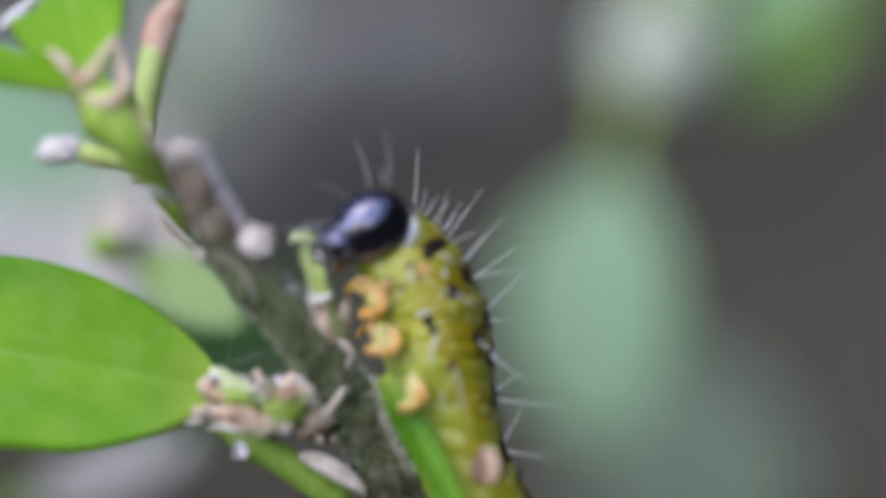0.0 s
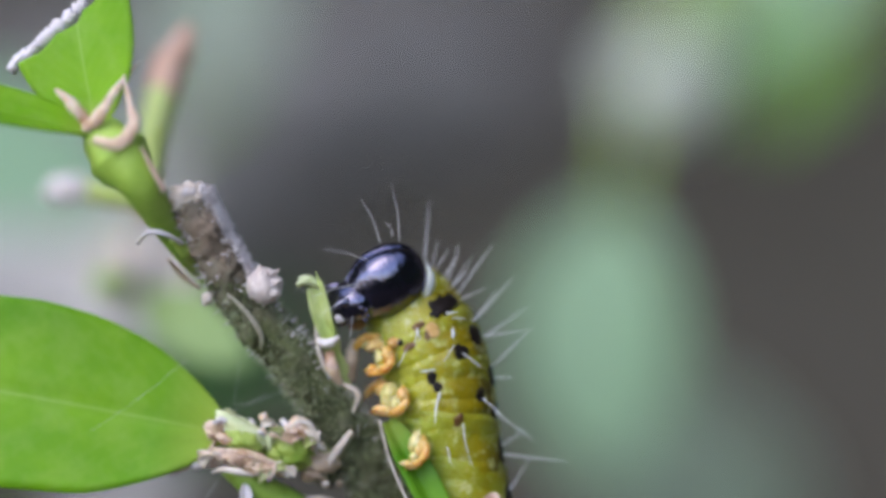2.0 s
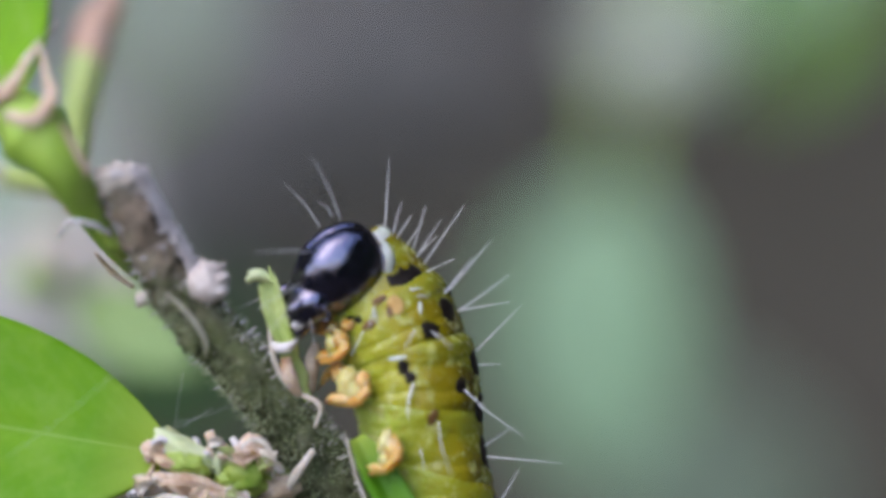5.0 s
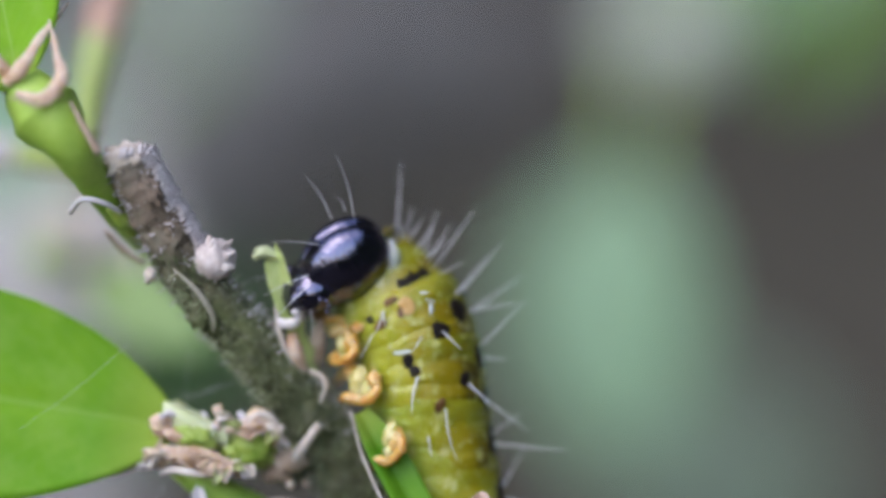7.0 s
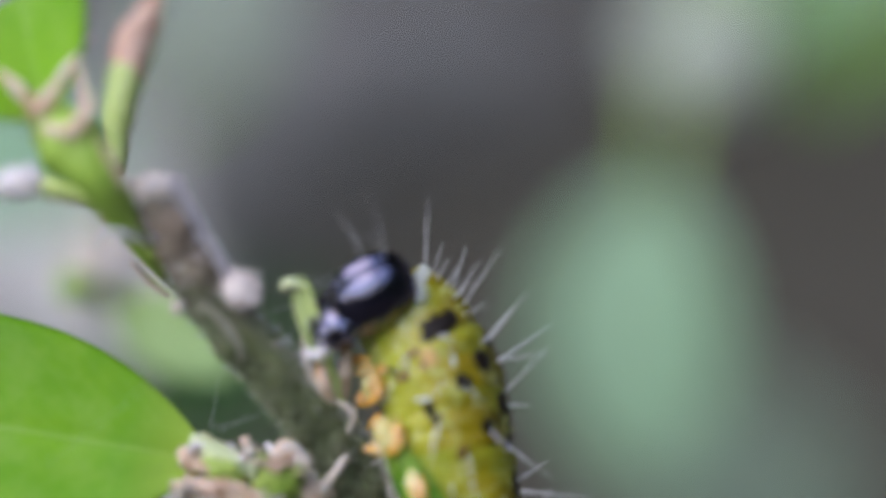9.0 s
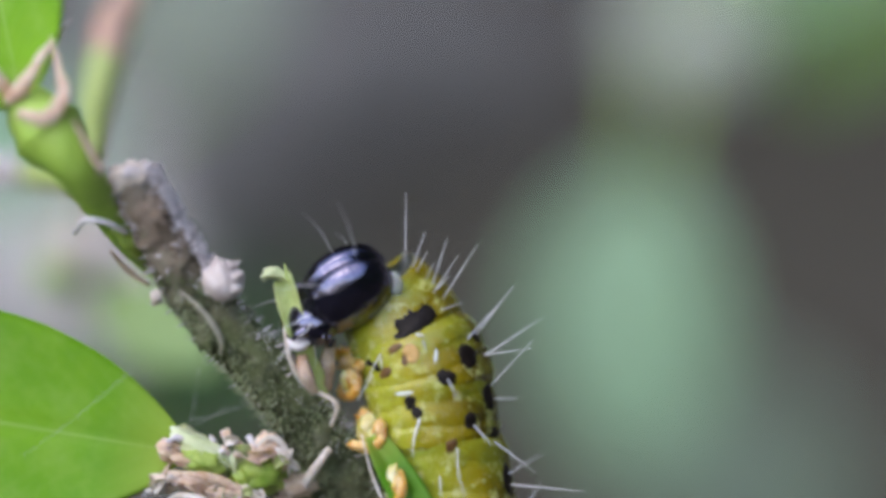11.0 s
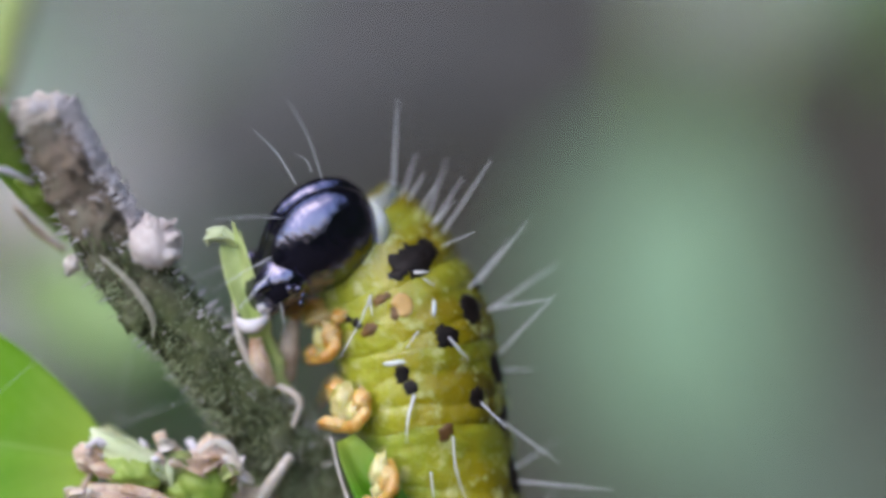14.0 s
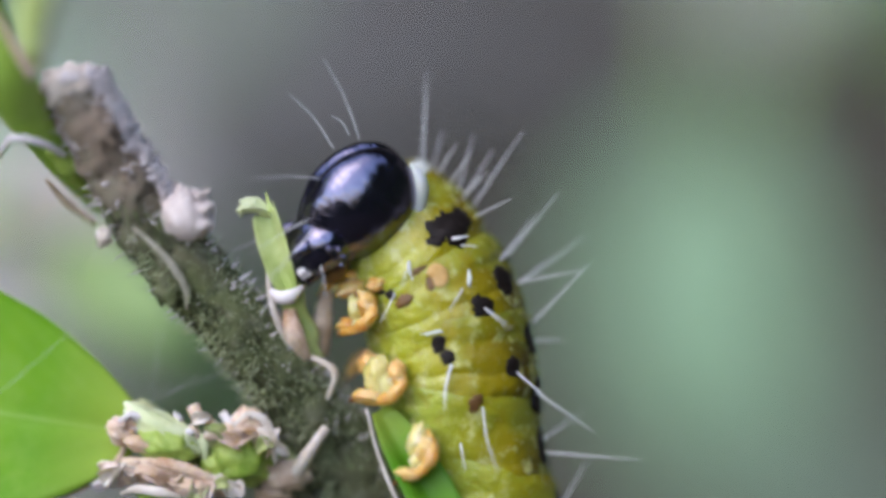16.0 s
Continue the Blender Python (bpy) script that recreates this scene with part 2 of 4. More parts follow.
SILK = plain("silk_thread", (0.6, 0.62, 0.62), (0.8, 0.82, 0.82), 3000, 0.35, 0.1, 0.01)
GREY_WOOD = plain("weathered_grey_wood", (0.19, 0.182, 0.176), (0.31, 0.30, 0.292), 60, 0.9, 0.25, 0.6)
# Dark green for the unseen shell that keeps light off the twig.
SHELL_GREEN = plain("dark_green_shell", (0.012, 0.022, 0.008), (0.045, 0.075, 0.025), 45, 0.9, 0.6, 4.0)
# Darker copy of the litter: shade under the shrub put into its colour.
SHADED_HUMUS = plain("shaded_humus", (0.020, 0.018, 0.014), (0.05, 0.045, 0.036), 35, 0.95, 0.5, 3.0)
SOIL = plain("leaf_litter", (0.056, 0.050, 0.039), (0.122, 0.113, 0.093), 35, 0.95, 0.5, 3.0)


# ---- mesh helpers ----
def part(name, bm, material, parent=None, label="", at=None):
    """Links a bmesh, in millimetres, as one smooth mesh object."""
    bmesh.ops.scale(bm, vec=(MM, MM, MM), verts=bm.verts)
    bmesh.ops.recalc_face_normals(bm, faces=bm.faces)
    me = bpy.data.meshes.new(name)
    bm.to_mesh(me)
    bm.free()
    me.materials.append(material)
    me.polygons.foreach_set("use_smooth", [True] * len(me.polygons))
    ob = new(name, me)
    if at is not None:
        ob.matrix_basis = at
    ob.parent = parent
    return tagged(ob, label)


def smooth_path(points, steps):
    """A Catmull-Rom curve through the points."""
    p = [Vector(a) for a in points]
    p = [p[0] * 2 - p[1]] + p + [p[-1] * 2 - p[-2]]
    out = []
    for i in range(1, len(p) - 2):
        for k in range(steps):
            t = k / steps
            a, b, c, d = p[i - 1], p[i], p[i + 1], p[i + 2]
            out.append(0.5 * (2 * b + (c - a) * t + (2 * a - 5 * b + 4 * c - d) * t * t + (3 * b - a - 3 * c + d) * t ** 3))
    return out + [p[-2]]


def tube(bm, points, radii, sides=8, steps=4, rough=0.0, grain=2.0, flat=1.0):
    """A closed, tapered tube along a smooth path; rough makes it uneven, flat squeezes it in depth."""
    path = smooth_path(points, steps)
    n = len(path)
    side = None
    rings = []
    for i, c in enumerate(path):
        d = (path[min(i + 1, n - 1)] - path[max(i - 1, 0)]).normalized()
        side = (side - d * side.dot(d)).normalized() if side else d.orthogonal().normalized()
        other = d.cross(side)
        f = i / (n - 1) * (len(radii) - 1)
        k = min(int(f), len(radii) - 2)
        r = radii[k] + (radii[k + 1] - radii[k]) * (f - k)
        ring = []
        for j in range(sides):
            a = 2 * math.pi * j / sides
            off = side * math.cos(a) + other * math.sin(a)
            off.y *= flat
            rr = r * (1 + rough * noise.noise((c + off * r) * grain) + 0.5 * rough * noise.noise((c + off * r) * grain * 3.1)) if rough else r
            ring.append(bm.verts.new(c + off * rr))
        rings.append(ring)
    for a, b in zip(rings, rings[1:]):
        for j in range(sides):
            bm.faces.new((a[j], a[(j + 1) % sides], b[(j + 1) % sides], b[j]))
    bm.faces.new(rings[0][::-1])
    bm.faces.new(rings[-1])
    return bm


def blob(bm, centre, size, turn=(0, 0, 0), rough=0.15, grain=2.0, rows=12, cols=16):
    """An uneven ellipsoid."""
    m = Euler([radians(a) for a in turn]).to_matrix()
    c = Vector(centre)
    made = bmesh.ops.create_uvsphere(bm, u_segments=cols, v_segments=rows, radius=1.0)["verts"]
    for v in made:
        k = 1 + rough * noise.noise(v.co * grain + c) + rough * 0.5 * noise.noise(v.co * grain * 2.7 + c)
        v.co = c + m @ Vector([a * b * k for a, b in zip(v.co, size)])
    return bm


def blade(bm, base, tip, normal, width, bend=0.0, cup=0.15, thick=0.16, start=0.0, stop=1.0, blunt=0.9, ragged=0.0, cols=12, rows=26, slant=0.0):
    """A leaf blade with two faces, a grooved midrib and a rim. start and stop cut it along its length; ragged frays the cut."""
    base, tip = Vector(base), Vector(tip)
    ax = tip - base
    n = Vector(normal)
    n = (n - ax.normalized() * n.dot(ax.normalized())).normalized()
    side = ax.normalized().cross(n)
    uv = bm.loops.layers.uv.new("UVMap")
    layers = []
    for level in (0, 1):
        grid = []
        for i in range(rows + 1):
            line = []
            for j in range(cols + 1):
                s = 2 * j / cols - 1
                end = stop + slant * s + ragged * noise.noise((s * 4.0, stop * 7, 1.3)) + 0.5 * ragged * noise.noise((s * 11.0, 3.1, stop))
                t = start + (end - start) * i / rows
                half = width / 2 * max(0.0, math.sin(math.pi * min(t, 1) ** blunt)) ** 0.56 + 0.03
                half *= 1 - 0.42 * math.exp(-t / 0.11)
                half *= 1 + 0.03 * noise.noise((t * 9, s, 5.0))
                off = cup * half * s * s - 0.10 * math.exp(-(s * half / 0.16) ** 2)
                off += bend * math.sin(math.pi * t) + 0.05 * noise.noise((t * 6, s * 2.5, width))
                p = base + ax * t + side * (s * half) + n * (off - (thick * (1 - 0.6 * abs(s)) if level else 0))
                v = bm.verts.new(p)
                line.append((v, (t, s * 0.5 + 0.5)))
            grid.append(line)
        layers.append(grid)

    def face(corners):
        f = bm.faces.new([v for v, _ in corners])
        for loop, (_, c) in zip(f.loops, corners):
            loop[uv].uv = c

    top, low = layers
    for i in range(rows):
        for j in range(cols):
            face((top[i][j], top[i][j + 1], top[i + 1][j + 1], top[i + 1][j]))
            face((low[i][j], low[i + 1][j], low[i + 1][j + 1], low[i][j + 1]))
        for j in (0, cols):
            face((top[i][j], top[i + 1][j], low[i + 1][j], low[i][j]))
    for i in (0, rows):
        for j in range(cols):
            face((top[i][j], low[i][j], low[i][j + 1], top[i][j + 1]))
    return bm


def thing(name, label, category, at=(0, 0, 0), kind="", group=""):
    ob = new(name)
    ob.location = Vector(at) * MM
    ob.empty_display_size = MM
    return tagged(ob, label, category, group, kind)


def new_bm():
    return bmesh.new()


# ---- surroundings ----
def build_ground():
    bm = new_bm()
    bmesh.ops.create_grid(bm, x_segments=90, y_segments=90, size=1.0)
    for v in bm.verts:
        x, y = v.co.x, v.co.y
        k = max(abs(x), abs(y)) ** 3
        v.co = Vector((x * (300 + 60000 * k), y * (300 + 60000 * k), 14 * noise.noise((x * 9, y * 9, 0.5)) - 260))
    return tagged(part("ground", bm, SHADED_HUMUS), "grey-brown leaf litter under the shrub, darkened for shade", "ground", kind="structure")


def build_backdrop():
    """The shaded inside of the shrub: an uneven bowl of dark litter and earth behind the twig."""
    bm = new_bm()
    rows, cols = 24, 40
    grid = []
    for i in range(rows + 1):
        line = []
        for j in range(cols + 1):
            a = radians(-80 + 160 * j / cols)
            h = -270 + 520 * i / rows
            r = 330 + 25 * noise.noise((a * 3, h * 0.01, 2.0)) - 0.00035 * (h - 60) ** 2
            line.append(bm.verts.new((r * math.sin(a), r * math.cos(a) - 60, h)))
        grid.append(line)
    for i in range(rows):
        for j in range(cols):
            bm.faces.new((grid[i][j], grid[i][j + 1], grid[i + 1][j + 1], grid[i + 1][j]))
    return tagged(part("backdrop", bm, SOIL), "blurred dark grey-brown shaded bank behind the twig", "bank", kind="structure")


def build_light_shell():
    """An unseen, uneven shell of dark green round the twig, added to block light; open towards the sky in front and
    above.
    """
    bm = new_bm()
    bmesh.ops.create_icosphere(bm, subdivisions=5, radius=1.0)
    way = Vector((-0.50, -0.62, 0.62)).normalized()
    gone = []
    for v in bm.verts:
        k = v.co.dot(way) + 0.10 * noise.noise(v.co * 3.0)
        if k > 0.60 or v.co.z < -0.5:
            gone.append(v)
        v.co *= 620 * (1 + 0.10 * noise.noise(v.co * 5.0) + 0.05 * noise.noise(v.co * 14.0))
    bmesh.ops.delete(bm, geom=gone, context="VERTS")
    return tagged(part("hedge", bm, SHELL_GREEN), "unseen dark green shell added to block light round the twig", "hedge", kind="structure")


def build_grey_branch():
    ob = thing("branch", "thick weathered grey branch, far out of focus", "branch", (-14.04, 110, 5.83))
    bm = new_bm()
    a, b = Vector((-37.25, 110, -4.03)), Vector((3.62, 130, 11.28))
    o = Vector((-14.04, 110, 5.83))
    tube(bm, [a - o, (a + b) / 2 - o + Vector((0, 0, 0.8)), b - o], [8.4, 8.0, 4.8], 16, 14, 0.2, 0.15)
    part("wood", bm, GREY_WOOD, ob)
    part("knot", blob(new_bm(), (6.0, -2.6, 4.2), (2.2, 1.6, 1.6), (0, 20, 0), 0.4), GREY_WOOD, ob)
    return ob


def sprig(label, base, tip, normal, width, material, stem_to, bend=0.4, category="leaf", blunt=0.9, group="leaves behind the twig"):
    """A leaf on its own bit of green stem."""
    base, tip, stem_to = Vector(base), Vector(tip), Vector(stem_to)
    ob = thing("box_leaf", label, category, base, group=group)
    part("blade", blade(new_bm(), (0, 0, 0), tip - base, normal, width, bend, 0.2, 0.2, blunt=blunt), material, ob)
    part("stalk", tube(new_bm(), [(0, 0, 0), (stem_to - base) * 0.5 + Vector((0, 0.3, 0.1)), stem_to - base], [0.25, 0.35, 0.5], 8, 4), GREEN_STEM, ob)
    return ob


def build_far_leaves():
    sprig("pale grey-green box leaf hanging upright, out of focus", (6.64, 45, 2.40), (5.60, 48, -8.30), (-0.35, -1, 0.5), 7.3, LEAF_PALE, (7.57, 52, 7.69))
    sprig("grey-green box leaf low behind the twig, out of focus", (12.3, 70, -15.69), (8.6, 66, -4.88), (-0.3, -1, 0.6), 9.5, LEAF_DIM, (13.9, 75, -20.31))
    sprig("bright green box leaf high up, out of focus", (16.78, 66, 10.87), (13.04, 64, 5.99), (0.1, -1, 0.5), 3.0, LEAF_MID, (19.05, 70, 14.75))
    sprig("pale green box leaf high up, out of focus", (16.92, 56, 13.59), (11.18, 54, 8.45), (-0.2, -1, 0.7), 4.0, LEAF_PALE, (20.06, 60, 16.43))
    sprig("yellow-green box leaf high up beside a pale disc, out of focus", (13.93, 56, 13.82), (7.88, 54, 9.70), (-0.2, -1, 0.7), 3.2, LEAF_LIME, (15.61, 60, 16.43))
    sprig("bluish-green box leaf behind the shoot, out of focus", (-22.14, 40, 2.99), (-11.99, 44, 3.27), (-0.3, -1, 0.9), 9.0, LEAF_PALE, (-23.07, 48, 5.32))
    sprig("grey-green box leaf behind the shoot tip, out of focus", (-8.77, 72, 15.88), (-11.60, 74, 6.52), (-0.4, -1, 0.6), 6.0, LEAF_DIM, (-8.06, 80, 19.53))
    sprig("green box leaf coloured dark for deep shade, out of focus", (-14.86, 60, -6.07), (-5.30, 62, -2.82), (0.1, -1, -0.4), 6.0, LEAF_SHADE, (-18.90, 66, -7.69))
    sprig("small green box leaf just behind the stem, out of focus", (-9.9, 14.5, -1.0), (-6.35, 13, -3.05), (-0.5, -1, 0.7), 2.3, LEAF_LIME, (-10.92, 12, -0.52), 0.1)
    sprig("whitish withered box leaf behind the shoot, out of focus", (-23.75, 62, 2.63), (-10.84, 64, -3.80), (-0.4, -1, 0.8), 7.8, LILAC, (-24.68, 66, 3.40), 0.3)
    sprig("withered lilac-grey box leaf behind the stem, out of focus", (-11.47, 50, 4.26), (-14.29, 52, -4.94), (-0.4, -1, 0.8), 5.4, LILAC, (-9.29, 56, 6.23), 0.3)
    sprig("withered grey-brown box leaf low behind the stalk, out of focus", (-14.8, 30, -9.8), (-8.6, 27, -7.6), (-0.3, -1, 0.6), 2.6, GREY_WOOD, (-16.0, 32, -10.6), 0.2)
    # Pale blob on a stalk, added for the blurred disc of a small highlight.
    ob = thing("bud", "round whitish blob for a blurred highlight, built as a bud, far out of focus", "bud", (8.55, 50, 7.15))
    part("head", blob(new_bm(), (0, 0, 0), (2.3, 1.5, 2.0)), HIGHLIGHT_DISC, ob)
    part("stalk", tube(new_bm(), [(0.2, 0.2, 1.6), (0.8, 1.0, 5.0), (2.0, 2.0, 9.0)], [0.3, 0.35, 0.4]), GREEN_STEM, ob)
    dry = thing("dry_leaf", "withered beige leaf remains hanging behind the stem", "dry leaf", (-10.45, 18, 1.42))
    part("blade", blade(new_bm(), (0, 0, 0), (-0.6, 0.2, -3.0), (-0.4, -1, 0.3), 1.5, 0.3, 0.6, 0.12), PALE, dry)
    part("blade", blade(new_bm(), (0.5, 0.6, 0.3), (1.0, 0.2, -3.7), (-0.1, -1, 0.4), 1.5, 0.3, 0.5, 0.12), LILAC, dry)
    part("blade", blade(new_bm(), (0.9, 0.4, -0.1), (2.3, 0.0, -3.1), (-0.2, -1, 0.5), 1.3, 0.4, 0.6, 0.12), PALE, dry)
    part("blade", blade(new_bm(), (-0.2, 0.9, -0.6), (-1.9, 0.7, -3.2), (-0.4, -1, 0.3), 1.1, 0.3, 0.6, 0.12), LILAC, dry)
    part("stalk", tube(new_bm(), [(0, 0, 0), (0.5, -5.5, 0.3), (1.4, -15.5, 0.1)], [0.12, 0.15, 0.18]), DRY, dry)


# ---- the twig ----
def build_twig():
    tw = thing("box_twig", "grey-green box twig with a snapped end, leaves and dry buds", "twig", (-0.40, 1.2, -9.09))
    o = Vector((-0.40, 1.2, -9.09))

    def at(*p):
        return Vector(p) - o

    axis = [at(-7.52, -2.0, 2.20), at(-6.92, -1.65, 0.95), at(-5.98, -1.2, -0.72), at(-4.05, -0.5, -3.14), at(-2.63, 0.35, -5.00), at(-1.58, 1, -7.06), at(-0.40, 1.2, -9.43), at(0.78, 1.4, -11.98)]
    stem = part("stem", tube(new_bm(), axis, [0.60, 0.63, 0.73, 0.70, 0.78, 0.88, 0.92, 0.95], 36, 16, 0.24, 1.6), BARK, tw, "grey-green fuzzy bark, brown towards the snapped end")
    part("snapped_end", blob(new_bm(), at(-7.57, -2.05, 2.18), (0.64, 0.60, 0.40), (0, -14, 0), 0.45, 3.0, 22, 30), WOOD_END, stem, "pale frayed wood")
    rnd = random.Random(4)
    c = at(-5.28, -1.8, -0.43)
    part("bud_scar", blob(new_bm(), c, (0.52, 0.45, 0.50), (0, 30, 0), 0.24, 3.4, 22, 30), SCAR, stem, "pale flaky bud scar")
    for k in range(14):
        a = radians(rnd.uniform(-75, 125))
        d = Vector((math.cos(a), rnd.uniform(-0.9, 0.0), math.sin(a))).normalized()
        part("bud_flake", tube(new_bm(), [c + d * 0.3, c + d * 0.47, c + d * rnd.uniform(0.52, 0.66) + Vector((0.08, 0, 0.05))], [0.12, 0.09, 0.02], 8, 4, 0.4, 4.0), SCAR, stem)
    c = at(-7.57, -2.05, 2.18)
    for k in range(22):
        a = rnd.uniform(0, 6.28)
        p = c + Vector((0.54 * math.cos(a), 0.48 * math.sin(a) - 0.1, 0.12 * math.cos(a) + 0.18))
        part("splinter", tube(new_bm(), [p - Vector((0, 0, 0.15)), p + Vector((0.02, 0, 0.02)), p + Vector((0.05, -0.02, 0.05 + 0.10 * rnd.random()))], [0.10, 0.07, 0.015], 6, 3, 0.4, 4.0), CRUMB, stem)
    bm = new_bm()
    blob(bm, at(-6.95, -1.8, -0.82), (0.15, 0.14, 0.18), (0, 20, 0), 0.7, 3.0)
    part("bud_scar", bm, PALE, stem, "small pale nub")
    part("bark_strip", tube(new_bm(), [at(-6.34, -2.05, -0.65), at(-5.75, -1.95, -1.21), at(-5.36, -1.7, -1.85), at(-5.36, -1.45, -2.31)], [0.02, 0.07, 0.09, 0.03], 8, 5, 0.3, 2.0, 0.5), STRIP, stem, "lifted pale strip of bark")
    part("awn", tube(new_bm(), [at(-3.27, -0.45, -3.25), at(-2.76, -0.75, -3.40), at(-2.46, -0.8, -3.65), at(-2.63, -0.6, -4.18)], [0.06, 0.08, 0.08, 0.04], 8, 5, 0.2), PALE, stem, "bent white awn")
    part("spine", tube(new_bm(), [at(-3.40, -0.5, -5.82), at(-3.06, -0.75, -5.28), at(-2.65, -0.7, -4.73)], [0.09, 0.14, 0.09], 8, 5, 0.2), PALE, stem, "short white spine")
    # patches of flaking bark
    for k, (c, sz) in enumerate((((-6.95, -2.35, 1.40), (0.26, 0.12, 0.50)), ((-6.34, -2.0, 0.15), (0.30, 0.14, 0.36)), ((-5.75, -1.55, -1.74), (0.24, 0.12, 0.45)), ((-3.42, 0.0, -5.85), (0.5, 0.35, 0.5)), ((-7.20, -2.0, 0.86), (0.16, 0.10, 0.34)))):
        part("bark_flake", blob(new_bm(), at(*c), sz, (0, -32 + 5 * k, 0), 0.7, 2.6, 14, 18), BARK, stem)

    # crumbly white crust along the edge, and short hairs along the bark: nobody could count them
    path = smooth_path(axis, 16)
    spread = [0.60, 0.63, 0.73, 0.70, 0.78, 0.88, 0.92, 0.95]
    sun_side = Vector((0.82, -0.32, 0.47))
    crust = new_bm()
    for k in range(1000):
        i = int(rnd.random() ** 1.1 * 34) if k < 850 else int(rnd.random() * 90)
        d = (path[i + 1] - path[i]).normalized()
        side = (sun_side - d * sun_side.dot(d)).normalized()
        side.rotate(Matrix.Rotation(rnd.gauss(0.0, 0.27) if k % 5 < 4 or k > 850 else rnd.uniform(-2.8, 2.4), 3, d))
        edge = side.dot(sun_side)
        r = spread[i // 16] + (spread[i // 16 + 1] - spread[i // 16]) * (i % 16) / 16
        w = rnd.uniform(0.02, 0.05)
        c = path[i].lerp(path[i + 1], rnd.random())
        p = c + side * (r - 0.10)
        tip = c + side * (r + rnd.uniform(0.04, 0.26) * (1 if edge > 0.5 else 0.7)) + Vector((0.03, 0, 0.05 * rnd.random()))
        t = side.cross(d)
        low = [crust.verts.new(p + d * w * a + t * w * b) for a, b in ((1, 0), (0, 1), (-1, 0), (0, -1))]
        mid = [crust.verts.new(p.lerp(tip, 0.62) + (d * a + t * b) * w * 0.8) for a, b in ((1, 0), (0, 1), (-1, 0), (0, -1))]
        top = crust.verts.new(tip)
        for q in range(4):
            crust.faces.new((low[q], low[(q + 1) % 4], mid[(q + 1) % 4], mid[q]))
            crust.faces.new((mid[q], mid[(q + 1) % 4], top))
    tagged(part("white_crust", crust, CRUMB, stem, "crumbly whitish crust"), kind="stuff")
    for name, label, mat in (("dark_fibre", "dark olive bark fibres", BARK_DARK), ("pale_fibre", "grey-green bark fibres", FIBRE)):
        bm = new_bm()
        for k in range(1300):
            i = 26 + int(rnd.random() * (len(path) - 30))
            c, d = path[i].lerp(path[i + 1], rnd.random()), (path[i + 1] - path[i]).normalized()
            side = d.orthogonal()
            side.rotate(Matrix.Rotation(rnd.uniform(0, 6.283), 3, d))
            side.normalize()
            r = spread[i // 16] + (spread[i // 16 + 1] - spread[i // 16]) * (i % 16) / 16
            along = (d + side.cross(d) * rnd.uniform(-0.5, 0.5)).normalized() * rnd.uniform(0.14, 0.40)
            wide, p = side.cross(along).normalized() * rnd.uniform(0.006, 0.015), c + side * (r + 0.02)
            v = [bm.verts.new(q) for q in (p - along - side * 0.08, p + wide, p + along + side * rnd.uniform(-0.08, 0.06), p - wide, p - side * 0.1)]
            for f in ((0, 1, 3), (1, 2, 3), (0, 4, 1), (1, 4, 2), (2, 4, 3), (3, 4, 0)):
                bm.faces.new([v[q] for q in f])
        tagged(part(name, bm, mat, stem), label, kind="stuff")
    for name, label, number, mat in (("fuzz", "short grey-green hairs", 7000, FUZZ), ("white_fuzz", "crumbly white bark hairs", 1100, CRUMB)):
        bm = new_bm()
        for k in range(number):
            white = name == "white_fuzz"
            i = int(rnd.random() * 80) if white else 30 + int(rnd.random() * (len(path) - 32))
            c, d = path[i].lerp(path[i + 1], rnd.random()), (path[i + 1] - path[i]).normalized()
            side = d.orthogonal()
            side.rotate(Matrix.Rotation(rnd.uniform(0, 6.283), 3, d))
            side.normalize()
            edge = side.dot(sun_side)
            if white and -0.5 < edge < 0.45 and rnd.random() > 0.12:
                continue
            r = spread[i // 16] + (spread[i // 16 + 1] - spread[i // 16]) * (i % 16) / 16
            w = 0.024 if white else 0.015
            tip = side * (r + 0.06 + 0.30 * rnd.random() ** 1.5) - d * rnd.uniform(-0.06, 0.18) + Vector((0, 0, 0.02))
            a, b, e = c + side * (r - 0.1) + d * w, c + side * (r - 0.1) - d * w, c + side * (r - 0.1) + side.cross(d) * w * 1.5
            t = bm.verts.new(c + tip)
            v = [bm.verts.new(p) for p in (a, b, e)]
            for x, y in ((0, 1), (1, 2), (2, 0)):
                bm.faces.new((v[x], v[y], t))
        tagged(part(name, bm, mat, stem), label, kind="stuff")

    # fresh shoot with the gnawed leaf; it leans out of the stem towards the open side
    def fore(x, y, z):
        w = max(0.0, min(1.0, (z + 0.6) / 3.6))
        out = 3.6 * w * w * (3 - 2 * w) - 0.9 * max(0.0, min(1.0, (z - 4.4) / 3.0))
        k = (150 + y - out) / (150 + y)
        return at(x * k, y - out, z * k)

    shoot = part("shoot", tube(new_bm(), [fore(-7.06, 0.9, -0.24), fore(-7.62, 0.4, 0.44), fore(-8.26, 0.4, 1.26), fore(-9.02, 0.6, 2.49), fore(-9.78, 0.9, 3.45), fore(-10.43, 1, 4.26)], [0.25, 0.36, 0.38, 0.58, 0.95, 0.55], 16, 8, 0.08), SHOOT, tw, "flattened fresh green shoot")
    part("leaf", blade(new_bm(), fore(-10.52, 1.1, 4.20), fore(-11.87, 2, 11.72), (-0.25, -1, 0.12), 3.7, 0.2, 0.25, 0.18, 0.0, 0.44, 0.75, 0.03, slant=0.15), LEAF, tw, "young green leaf gnawed off short")
    bm = new_bm()
    for k in range(16):
        u = k / 15
